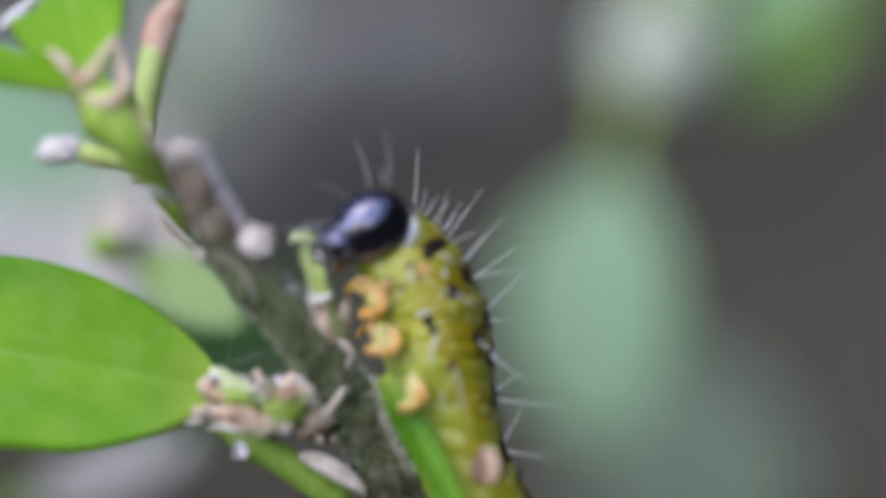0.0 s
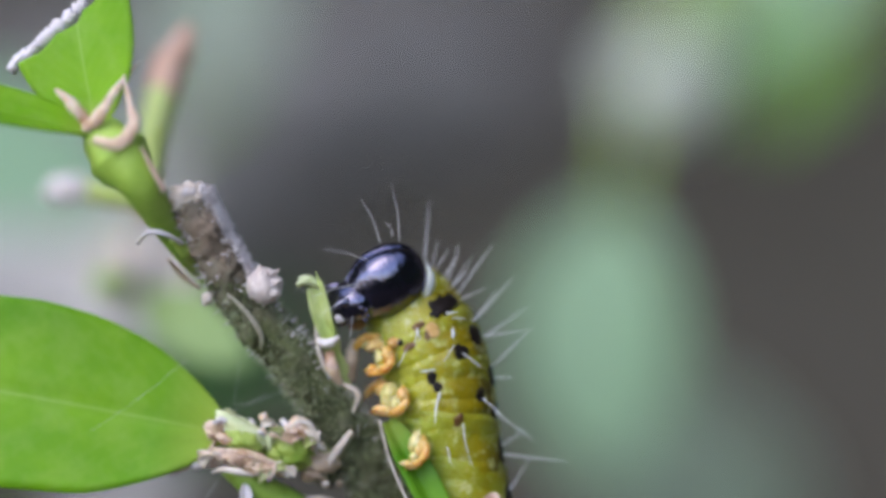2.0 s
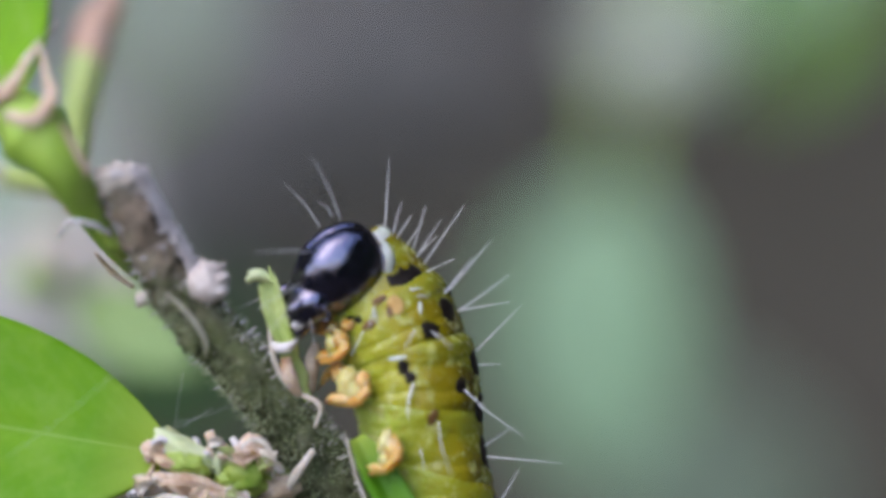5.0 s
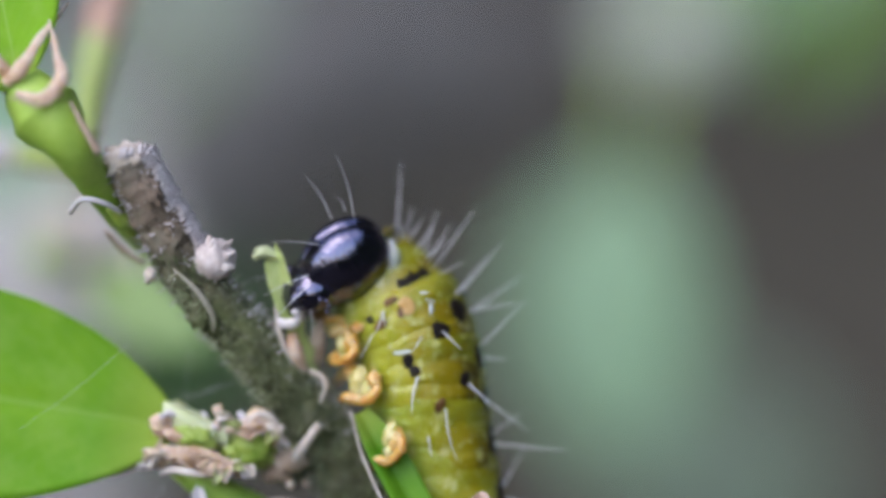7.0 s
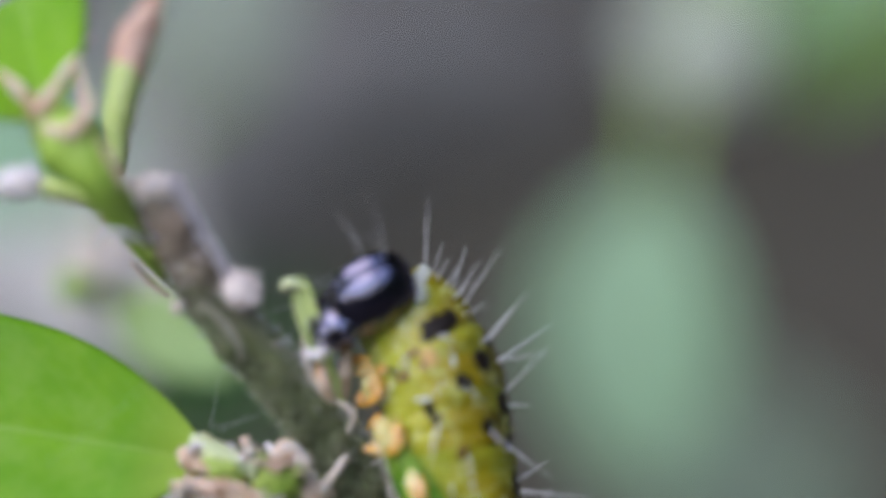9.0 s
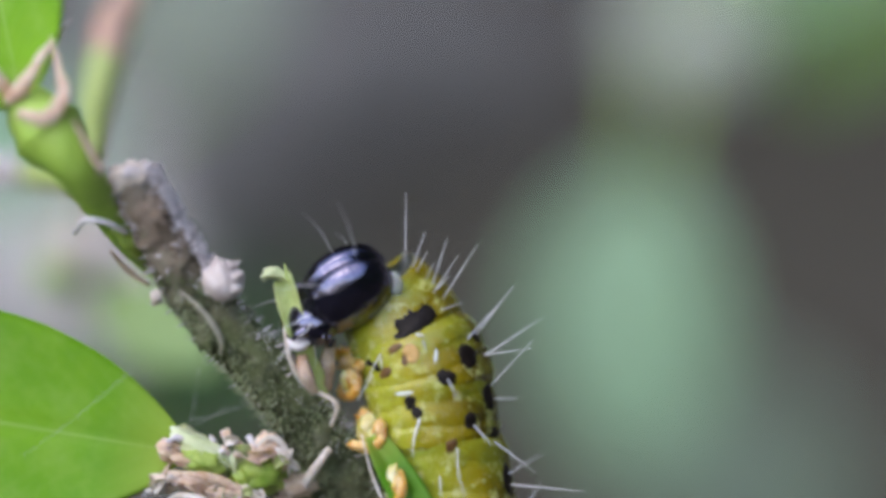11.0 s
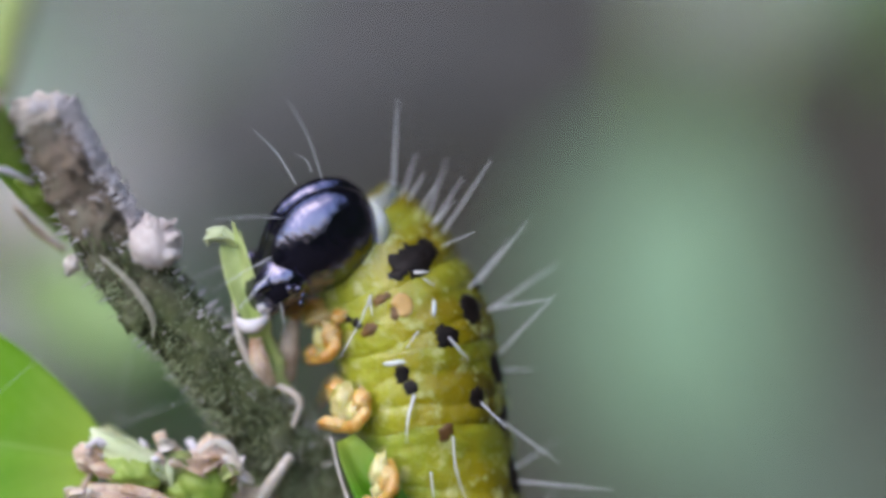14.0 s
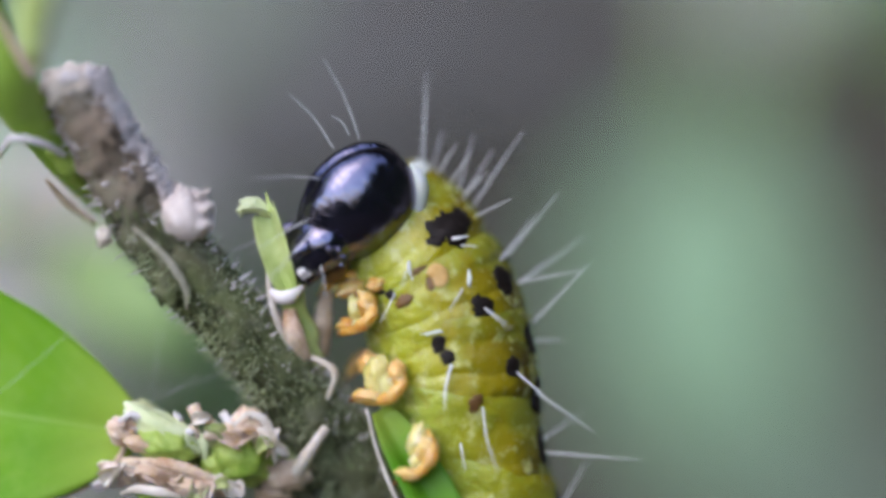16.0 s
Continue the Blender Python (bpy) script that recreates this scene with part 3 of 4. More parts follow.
        c = fore(-12.99, 1.2, 6.09).lerp(fore(-10.96, 1.4, 7.96), u) + Vector((0, -0.1, 0.1 * noise.noise((u * 9, 0, 0))))
        blob(bm, c + Vector((0, 0, 0.12 * noise.noise((u * 31, 1, 4)))), (0.18 + 0.10 * noise.noise((u * 23, 5, 1)), 0.12, 0.16 + 0.11 * noise.noise((u * 17, 2, 1))), (0, -40 + 60 * u, 0), 0.8, 3.0, 8, 10)
    part("gnawed_edge", bm, WHITE_BUD, tw, "white dried gnawed edge")
    part("leaf", blade(new_bm(), fore(-10.31, 0.9, 4.13), fore(-20.07, -0.6, 5.35), (0.1, -0.75, 1), 1.9, 0.5, 0.2, 0.2, blunt=0.8), LEAF, tw, "green leaf seen nearly edge-on")
    for pts, r in (((fore(-10.81, 0.4, 4.21), fore(-10.32, 0.2, 4.63), fore(-9.80, 0.3, 5.47), fore(-9.14, 0.5, 6.31)), (0.12, 0.20, 0.12, 0.015)),
                   ((fore(-10.47, 0.3, 3.96), fore(-9.78, 0, 3.83), fore(-9.27, 0, 4.29), fore(-9.41, 0.1, 5.04), fore(-9.62, 0.2, 5.88)), (0.10, 0.15, 0.18, 0.10, 0.015)),
                   ((fore(-10.40, 0.6, 4.05), fore(-11.13, 0.2, 4.96), fore(-11.64, 0.3, 5.42)), (0.20, 0.16, 0.06))):
        part("stipule", tube(new_bm(), pts, r, 12, 6, 0.35, 2.6, 0.4), HUSK, shoot, "dry papery pinkish stipule")
    part("stipule_rim", tube(new_bm(), [fore(-10.62, 0.1, 3.84), fore(-9.80, -0.1, 3.63), fore(-9.23, -0.15, 3.95)], [0.02, 0.05, 0.02], 8, 6, 0.3), DRY, shoot, "brown stipule rim")
    part("tendril", tube(new_bm(), [fore(-7.76, -0.7, 0.82), fore(-8.22, -0.8, 1.08), fore(-8.76, -0.7, 1.15), fore(-9.07, -0.6, 0.82)], [0.07, 0.07, 0.09, 0.06], 10, 5, 0.35), WHITE_BUD, shoot, "hooked pale stipule")
    part("stipule", tube(new_bm(), [fore(-8.07, -0.5, 0.93), fore(-7.70, -0.6, 0.60), fore(-7.32, -0.5, 0.02)], [0.12, 0.24, 0.10], 10, 5, 0.2), GREEN_BUD, shoot, "small green side bud")
    part("stipule", tube(new_bm(), [fore(-8.22, -0.2, 0.35), fore(-7.78, -0.3, -0.15), fore(-7.25, -0.3, -0.55)], [0.04, 0.08, 0.06], 8, 5, 0.3), DRY, shoot, "dry brown rim")
    part("stipule", tube(new_bm(), [fore(-8.30, 0, 2.36), fore(-8.72, 0.2, 3.07), fore(-9.07, 0.3, 3.74)], [0.11, 0.09, 0.04], 8, 4), DRY, shoot, "thin brown stipule")
    bud = part("bud", tube(new_bm(), [at(-8.88, 2.5, 2.82), at(-8.99, 5, 4.17), at(-8.82, 6.2, 5.42)], [0.32, 0.44, 0.48], 12, 6, 0.15), PALE_STEM, tw, "green bud stalk")
    part("bud_tip", tube(new_bm(), [at(-8.82, 6.2, 5.25), at(-8.63, 6.5, 6.13), at(-8.33, 6.8, 6.84), at(-7.95, 7, 7.55)], [0.46, 0.56, 0.46, 0.16], 14, 6, 0.3, 1.6), PINK, bud, "pink bud tip")
    bud = part("bud", tube(new_bm(), [at(-8.70, 1.6, 1.96), at(-9.89, 4.4, 2.17), at(-10.85, 5.8, 2.36)], [0.30, 0.36, 0.40], 10, 6), PALE_STEM, tw, "green bud stalk")
    part("bud_tip", blob(new_bm(), at(-11.69, 6.6, 2.46), (0.85, 0.5, 0.42), (0, -5, 0), 0.4, 2.2), WHITE_BUD, bud, "whitish bud tip")

    # large leaf and the dry flower buds at its base
    part("leaf", blade(new_bm(), at(-6.30, -0.6, -4.82), at(-19.87, 0.4, -2.70), (0.05, -1, 0.22), 5.75, 0.5, 0.08, 0.2, blunt=0.88, cols=18, rows=40), LEAF, tw, "large glossy fresh green leaf with a pale midrib")
    part("leaf_edge", tube(new_bm(), [at(-6.52, -0.85, -4.51), at(-6.86, -0.8, -5.31), at(-7.48, -0.75, -5.81), at(-8.06, -0.7, -6.08)], [0.03, 0.07, 0.06, 0.02], 8, 6, 0.3), DRY, tw, "withered brown leaf edge")
    cluster = part("inflorescence", tube(new_bm(), [at(-6.57, -0.5, -4.32), at(-5.58, -0.2, -5.08), at(-4.42, 0, -5.42), at(-3.26, 0.4, -5.44)], [0.3, 0.42, 0.45, 0.5], 12, 6, 0.15), BUD, tw, "withered flower buds")
    for p, size, turn, m, lab in (((-5.85, -1.05, -5.04), (0.60, 0.44, 0.34), (0, 12, 0), GREEN_BUD, "fresh green bud"),
                                  ((-6.75, -1.05, -4.70), (0.30, 0.26, 0.28), (0, 20, 0), HUSK, "pinkish bud tip"),
                                  ((-6.38, -1.2, -4.96), (0.34, 0.20, 0.16), (0, 20, 0), HUSK, "brownish bud edge"),
                                  ((-4.43, -0.6, -5.35), (0.60, 0.48, 0.50), (0, 10, 0), GREEN_BUD, "fresh green bud"),
                                  ((-4.93, -0.75, -5.48), (0.32, 0.34, 0.36), (0, 0, 0), GREEN_BUD, "fresh green bud"),
                                  ((-5.97, -1, -5.55), (0.88, 0.34, 0.26), (0, 8, 0), HUSK, "crumpled pinkish husk"),
                                  ((-5.22, -1.1, -5.83), (0.60, 0.32, 0.26), (0, 6, 0), HUSK, "crumpled pinkish husk"),
                                  ((-6.72, -0.9, -5.61), (0.50, 0.26, 0.20), (0, -12, 0), HUSK, "crumpled pinkish husk"),
                                  ((-7.26, -0.7, -5.75), (0.26, 0.20, 0.14), (0, 5, 0), WHITE_BUD, "lilac-grey husk end"),
                                  ((-4.20, -0.75, -4.61), (0.38, 0.34, 0.30), (0, 20, 0), HUSK, "crumpled pinkish husk"),
                                  ((-3.49, -0.35, -5.74), (0.50, 0.34, 0.30), (0, -10, 0), DRY, "brown crumbly husk"),
                                  ((-3.81, -0.35, -6.06), (0.34, 0.24, 0.12), (0, 8, 0), DRY, "brown crumbly husk")):
        part("bud", blob(new_bm(), at(*p), size, turn, 0.34, 2.6, 18, 26), m, cluster, lab)

    def scale_leaf(pts, radii, m, lab):
        part("bud_scale", tube(new_bm(), [at(*p) for p in pts], radii, 12, 6, 0.18, 2.2, 0.6), m, cluster, lab)

    part("bud_scale", blob(new_bm(), at(-5.88, -0.95, -4.72), (0.92, 0.40, 0.30), (0, 30, 0), 0.25, 2.2, 18, 24), PALE_TIP, cluster, "pale green bud scale")
    scale_leaf(((-5.28, -1.1, -4.70), (-5.10, -1.1, -5.00), (-5.09, -1, -5.37)), (0.08, 0.10, 0.04), PALE_TIP, "pale scale rim")
    scale_leaf(((-4.52, -1, -4.67), (-4.19, -1.1, -4.44), (-3.86, -1.05, -4.57), (-3.73, -0.95, -5.01), (-3.69, -0.85, -5.44)), (0.05, 0.08, 0.09, 0.07, 0.03), PALE, "white scale rim")
    scale_leaf(((-5.32, -0.9, -4.24), (-5.22, -0.95, -4.44), (-5.02, -0.95, -4.54), (-4.76, -0.85, -4.68)), (0.14, 0.13, 0.08, 0.05), HUSK, "small bent tan scale")
    scale_leaf(((-4.73, -0.6, -4.42), (-4.63, -0.7, -4.58), (-4.57, -0.7, -4.78)), (0.10, 0.10, 0.05), WHITE_BUD, "small white scale")
    scale_leaf(((-6.78, -1.05, -5.97), (-6.44, -1.3, -5.87), (-5.95, -1.4, -5.94), (-5.54, -1.35, -6.05)), (0.04, 0.09, 0.10, 0.04), PALE, "curled white husk rim")
    scale_leaf(((-6.58, -1.15, -5.30), (-5.87, -1.35, -5.36), (-5.24, -1.35, -5.56), (-4.75, -1.2, -5.93)), (0.05, 0.12, 0.12, 0.05), HUSK, "folded husk rim")
    for k in range(24):
        u = rnd.random()
        low_row = k % 2
        c = (at(-7.1, -1.2, -5.55).lerp(at(-4.4, -1.3, -5.95), u) if low_row else at(-5.3, -1.15, -4.6).lerp(at(-3.5, -0.95, -5.1), u)) + Vector((0, rnd.uniform(-0.12, 0.12), rnd.uniform(-0.16, 0.16)))
        way = Vector((rnd.uniform(-1, 1), rnd.uniform(-0.5, 0.2), rnd.uniform(-0.5, 0.5) if low_row else rnd.uniform(0.1, 0.8))).normalized() * rnd.uniform(0.35, 0.75)
        part("bud_scale", blade(new_bm(), c - way * 0.5, c + way * 0.5, (rnd.uniform(-0.5, 0.5), -1, rnd.uniform(0.0, 0.9)), rnd.uniform(0.16, 0.34), rnd.uniform(0.08, 0.20), 0.9, 0.08, 0.03, 0.97, 0.8, 0.05, 8, 12), (HUSK, PALE, HUSK, PALE, BUD)[k % 5], cluster)
    for k in range(9):
        c = at(-3.33, -0.2, -5.92) + Vector((rnd.uniform(-0.7, 0.6), rnd.uniform(-0.4, 0.2), rnd.uniform(-0.4, 0.5)))
        part("crumb", blob(new_bm(), c, [rnd.uniform(0.08, 0.20) for _ in range(3)], (0, rnd.uniform(0, 90), 0), 0.6, 2.4, 8, 12), (DRY, PALE, HUSK)[k % 3], cluster)
    for k in range(26):
        u = rnd.random()
        c = (at(-7.04, -1.15, -5.46).lerp(at(-4.71, -1.3, -5.79), u) if k % 2 else at(-6.79, -1.2, -4.50).lerp(at(-3.72, -1, -4.89), u)) + Vector((0, rnd.uniform(-0.1, 0.1), rnd.uniform(-0.22, 0.22)))
        part("crumb", blob(new_bm(), c, (rnd.uniform(0.07, 0.20), 0.08, rnd.uniform(0.04, 0.10)), (0, rnd.uniform(-50, 50), 0), 0.9, 2.6, 8, 12), (HUSK, PALE, WHITE_BUD, DRY)[k % 4], cluster)
    # second leaf stalk lower down, with a white sheath
    low = part("leaf_stalk", tube(new_bm(), [at(-6.41, -0.5, -5.86), at(-5.49, -0.4, -6.43), at(-4.42, 0, -7.05), at(-2.76, 0.6, -8.22)], [0.24, 0.46, 0.48, 0.5], 14, 6, 0.06), GREEN_STEM, tw, "green leaf stalk")
    part("sheath", blade(new_bm(), at(-4.07, -0.5, -6.74), at(-1.99, 0, -7.93), (0.3, -1, 0.6), 0.6, 0.15, 0.4, 0.1, 0.03, 0.97, 0.8), PALE, low, "white papery sheath")
    part("bract", blade(new_bm(), at(-5.82, -0.9, -6.27), at(-5.72, -1, -7.17), (0, -1, 0.1), 0.34, 0.05, 0.3, 0.08, 0.0, 0.6), WHITE_BUD, low, "small white bract")
    # leaf under the caterpillar
    part("leaf", blade(new_bm(), at(-1.62, -1.2, -4.25), at(1.80, -2.0, -10.62), (0.4, -1, 0.0), 0.95, 0.2, 0.25, 0.2, 0.02, 1.0, 0.55), LEAF_DEEP, tw, "narrow deep green leaf with a pale edge")
    part("leaf_edge", tube(new_bm(), [at(-1.82, -1.35, -4.36), at(-1.59, -1.45, -5.29), at(-1.19, -1.6, -6.28), at(-0.60, -1.75, -7.43)], [0.025, 0.035, 0.04, 0.03], 6, 6), PALE, tw, "pale leaf rim")
    part("husk", blade(new_bm(), at(1.45, -2, -7.58), at(1.58, -2.3, -6.44), (0, -1, 0.1), 0.85, 0.1, 0.4, 0.1, 0.02, 0.98, 0.8), PINK, tw, "pinkish-beige bud scale")
    # gnawed stub with a curled tip
    stub = part("stub", tube(new_bm(), [at(-2.87, -0.3, -3.57), at(-3.13, -0.6, -2.73), at(-3.33, -0.85, -1.98), at(-3.46, -0.95, -1.40)], [0.22, 0.27, 0.28, 0.16], 14, 6, 0.3, 2.6, 0.4), STUB, tw, "gnawed green stub of a shoot")
    part("leaf_remnant", blade(new_bm(), at(-3.23, -1, -2.31), at(-3.95, -1.1, 0.43), (-0.35, -1, 0.15), 0.56, 0.12, 0.5, 0.10, 0.05, 0.74, 0.85, 0.12, slant=0.03), STUB, stub, "gnawed scrap of leaf")
    part("curled_tip", blade(new_bm(), at(-3.62, -1.1, -0.38), at(-4.52, -1.25, -0.35), (-0.1, -0.6, 1), 0.34, 0.14, 0.5, 0.08, 0.0, 0.75, 0.8, 0.08), PALE_TIP, stub, "pale curled tip")
    part("curled_tip", tube(new_bm(), [at(-3.97, -1.15, -0.22), at(-4.15, -1.2, -0.27), at(-4.28, -1.2, -0.48)], [0.08, 0.08, 0.03], 8, 4, 0.3, 3.0, 0.6), PALE_TIP, stub, "pale curled tip")
    part("collar", tube(new_bm(), [at(-3.72, -1.1, -1.94), at(-3.52, -1.2, -2.09), at(-3.29, -1.22, -2.08), at(-3.04, -1.12, -1.89)], [0.05, 0.14, 0.15, 0.04], 10, 5, 0.2), WHITE_BUD, stub, "white scar crescent")
    part("rim", tube(new_bm(), [at(-3.74, -1.05, -1.35), at(-3.72, -1.1, -1.98), at(-3.56, -1, -2.64), at(-3.26, -0.8, -3.25)], [0.04, 0.07, 0.08, 0.06], 8, 5, 0.2), PALE, stub, "thin whitish rim")
    for pts, m in (((at(-3.33, -1, -2.34), at(-3.26, -1, -2.81), at(-3.07, -0.7, -3.32)), HUSK), ((at(-2.60, -0.4, -2.02), at(-2.70, -0.45, -2.57), at(-2.74, -0.2, -3.24)), DRY)):
        part("husk", tube(new_bm(), pts, [0.12, 0.20, 0.14], 10, 5, 0.2, 2.0, 0.6), m, stub, "dry brown husk")
    return tw


def build_silk():
    for a, b in (((-10.3, -2.2, -4.75), (-7.5, -2.2, -2.6)), (((-6.21, -0.4, -3.99)), ((-4.75, -0.2, -3.58))), (((-6.03, 0.4, -2.67)), ((-6.27, 0.2, -4.17))), (((-7.39, -0.8, -7.31)), ((-6.65, -0.6, -6.24))), (((-6.49, -0.6, -4.23)), ((-5.25, -0.2, -3.66)))):
        a, b = Vector(a), Vector(b)
        ob = thing("silk_thread", "hair-thin silk thread stretched between twig and leaf", "silk thread", a, group="silk threads")
        part("strand", tube(new_bm(), [(0, 0, 0), (b - a) / 2 + Vector((0, 0, -0.08)), b - a], [0.0036, 0.0036, 0.0036], 5, 5), SILK, ob)


# ---- the caterpillar ----
REST = Vector((-0.73, -1, -1.98))
SEGMENTS = {  # name: centre, lean, half length
    "prothorax": ((-0.79, 0.3, -0.86), 39, 0.86),
    "mesothorax": ((-0.40, 0.3, -2.00), 18, 0.86),
    "metathorax": ((-0.20, 0.3, -3.42), 8, 0.90),
    "belly_ring": ((0.22, 0.3, -4.93), -9, 0.98),
    "belly_ring_2": ((0.64, 0.4, -6.50), -17, 1.02),
    "belly_ring_3": ((1.24, 0.6, -8.08), -24, 1.04),
    "belly_ring_4": ((2.09, 0.8, -9.64), -32, 1.06),
    "belly_ring_5": ((3.13, 1, -11.10), -38, 1.04),
}


def rest_pose(name, dx=0.0, dz=0.0, twist=0.0):
    """A ring's pose in the caterpillar's space: local z runs to the head, x to the back, -y to the flank."""
    c, lean, _ = SEGMENTS[name]
    p = (Vector(c) - REST + Vector((dx, 0, dz))) * MM
    return Matrix.Translation(p) @ pose(0, 0, 0, 0, -lean, 0) @ pose(0, 0, 0, 0, 0, twist)


SPINE = [(Vector(p), r) for p, r in (
    ((-2.20, 0.35, 0.42), 0.70), ((-1.84, 0.5, 0.08), 0.92), ((-1.40, 0.42, -0.37), 1.12), ((-0.90, 0.3, -1.08), 1.46), ((-0.45, 0.2, -1.98), 1.65), ((-0.12, 0.2, -2.96), 1.66), ((0.08, 0.2, -4.08), 1.62),
    ((0.40, 0.25, -5.32), 1.46), ((0.73, 0.3, -6.65), 1.40), ((1.18, 0.45, -7.82), 1.38), ((2.15, 0.8, -9.70), 1.42), ((3.13, 1.0, -11.10), 1.40), ((4.10, 1.2, -12.30), 1.25))]


def spine_table():
    """The body's axis and its radius, sampled closely."""
    pts = np.array([tuple(p) for p in smooth_path([p for p, _ in SPINE], 6)])
    k = np.linspace(0, len(SPINE) - 1, len(pts))
    return pts, np.interp(k, range(len(SPINE)), [r for _, r in SPINE])


AXIS, GIRTH = spine_table()


def girth(name, a, s):
    """How far the smooth body reaches from a ring's own axis; a and s may be arrays."""
    c, lean, h = SEGMENTS[name]
    t = radians(lean)
    a, s = np.atleast_1d(a).astype(float), np.atleast_1d(s).astype(float)
    across = np.stack([np.sin(a) * math.cos(t), -np.cos(a), np.sin(a) * math.sin(t)], 1)
    base = np.array(c) + np.outer(s * h, (-math.sin(t), 0.0, math.cos(t)))
    low, high = np.zeros(len(a)), np.full(len(a), 3.2)
    for _ in range(18):
        mid = (low + high) / 2
        p = base + across * mid[:, None]
        inside = (np.linalg.norm(p[:, None, :] - AXIS[None], axis=2) - GIRTH[None]).min(1) < 0
        low, high = np.where(inside, mid, low), np.where(inside, high, mid)
    return low


def relief(name, a, s):
    """Folds and dimples on a ring's skin, as a factor."""
    order = list(SEGMENTS).index(name)
    d = Vector((math.sin(a), -math.cos(a), s * SEGMENTS[name][2] * 0.9))
    swing = (math.degrees(a) + 180) % 360 - 180
    k = 1 + 0.020 * noise.noise(d * 1.5 + Vector((order * 3, 0, 0))) + 0.016 * noise.noise(d * 3.6 + Vector((0, order, 0))) + 0.006 * noise.noise(d * 8 + Vector((3, order, 0)))
    k -= 0.020 * math.exp(-((s - 0.22 + 0.25 * noise.noise(d * 1.2)) / 0.10) ** 2) + 0.020 * math.exp(-((s + 0.42 + 0.3 * noise.noise(d * 1.1 + Vector((7, 0, order)))) / 0.08) ** 2)
    k += 0.022 * math.exp(-((swing + 22) / 20) ** 2) * (1 - min(1.0, s * s) * 0.6)
    k -= 0.022 * max(0.0, abs(s) - 0.72) ** 1.5 / 0.15
    if s < -0.9 or (s > 0.85 and order):
        k -= (0.16 if s < 0 else 0.30) * (abs(s) - 0.87)
    return k


def skin_radius(name, a, s):
    """The radius of a ring's skin at the angle a round it and s along it, from -1 to 1."""
    return float(girth(name, a, s)[0]) * relief(name, a, s)


def build_ring(cat, name, order):
    h = SEGMENTS[name][2]
    bm = new_bm()
    rows, cols = 40, 80
    last = 1.28 if order else 1.22
    grid = []
    turns = [2 * math.pi * j / cols for j in range(cols)]
    for i in range(rows + 1):
        s = -1.28 + (1.28 + last) * i / rows
        line = []
        for a, r in zip(turns, girth(name, turns, [s] * cols)):
            r *= relief(name, a, s)
            line.append(bm.verts.new((math.sin(a) * r, -math.cos(a) * r, s * h)))
        grid.append(line)
    for i in range(rows):
        for j in range(cols):
            bm.faces.new((grid[i][j], grid[i][(j + 1) % cols], grid[i + 1][(j + 1) % cols], grid[i + 1][j]))
    for line, z in ((grid[0], -1.36 * h), (grid[-1], (last + 0.08) * h)):
        top = bm.verts.new((0, 0, z))
        for j in range(cols):
            bm.faces.new((line[j], line[(j + 1) % cols], top))
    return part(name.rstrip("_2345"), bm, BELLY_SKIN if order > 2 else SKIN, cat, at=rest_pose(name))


def on_skin(name, x, z):
    """The angle round a ring and the way along it at which its flank shows at world x, z while it rests."""
    c, lean, h = SEGMENTS[name]
    a = radians(lean)
    dx, dz = x - c[0], z - c[2]
    s, off = -math.sin(a) * dx + math.cos(a) * dz, math.cos(a) * dx + math.sin(a) * dz
    f = 0.0
    for _ in range(6):
        f = math.asin(max(-0.985, min(0.985, off / girth(name, f, max(-1.0, min(1.0, s / h)))[0])))
    return f, s / h


def skin_point(name, f, s, lift=0.0):
    r = skin_radius(name, f, max(-1.0, min(1.0, s))) + lift
    return Vector((math.sin(f) * r, -math.cos(f) * r, s * SEGMENTS[name][2]))


def wart(ob, name, x, z, wide, high, tilt=0, material=None, label="", ragged=0.25):
    """A low, ragged dome that follows the skin."""
    f0, s0 = on_skin(name, x, z)
    h = SEGMENTS[name][2]
    r0 = skin_radius(name, f0, max(-1.0, min(1.0, s0)))
    bm = new_bm()
    t = radians(tilt)
    lines = []
    for i, (rho, lift) in enumerate(((1.0, -0.05), (1.0, 0.008), (0.86, 0.020), (0.6, 0.028), (0.3, 0.034))):
        line = []
        for j in range(28):
            b = 2 * math.pi * j / 28
            k = 1 + ragged * (0.5 * noise.noise((math.cos(b) * 1.3 + x, math.sin(b) * 1.3, z)) + 1.0 * noise.noise((math.cos(b) * 4.6 + z, math.sin(b) * 4.6, x)))
            u, w = wide * rho * k * math.cos(b), high * rho * k * math.sin(b)
            u, w = u * math.cos(t) + w * math.sin(t), w * math.cos(t) - u * math.sin(t)
            line.append(bm.verts.new(skin_point(name, f0 + u / r0, s0 + w / h, lift)))
        lines.append(line)
    for a, b in zip(lines, lines[1:]):
        for j in range(28):
            bm.faces.new((a[j], a[(j + 1) % 28], b[(j + 1) % 28], b[j]))
    bm.faces.new(lines[-1])
    return part("wart", bm, material or SPOT, ob, label)


def bristle(ob, name, x, z, dx, dy, dz, thick=0.020, curve=0.0):
    """A tapered white bristle from the skin; dx, dy, dz lead to its tip."""
    p = skin_point(name, *on_skin(name, x, z))
    lean = radians(SEGMENTS[name][1])
    d = Vector((math.cos(lean) * dx + math.sin(lean) * dz, dy, -math.sin(lean) * dx + math.cos(lean) * dz))
    bend = d.orthogonal().normalized() * curve
    return part("bristle", tube(new_bm(), [p, p + d * 0.5 + bend, p + d], [thick, thick * 0.7, 0.006], 6, 4), HAIR, ob)


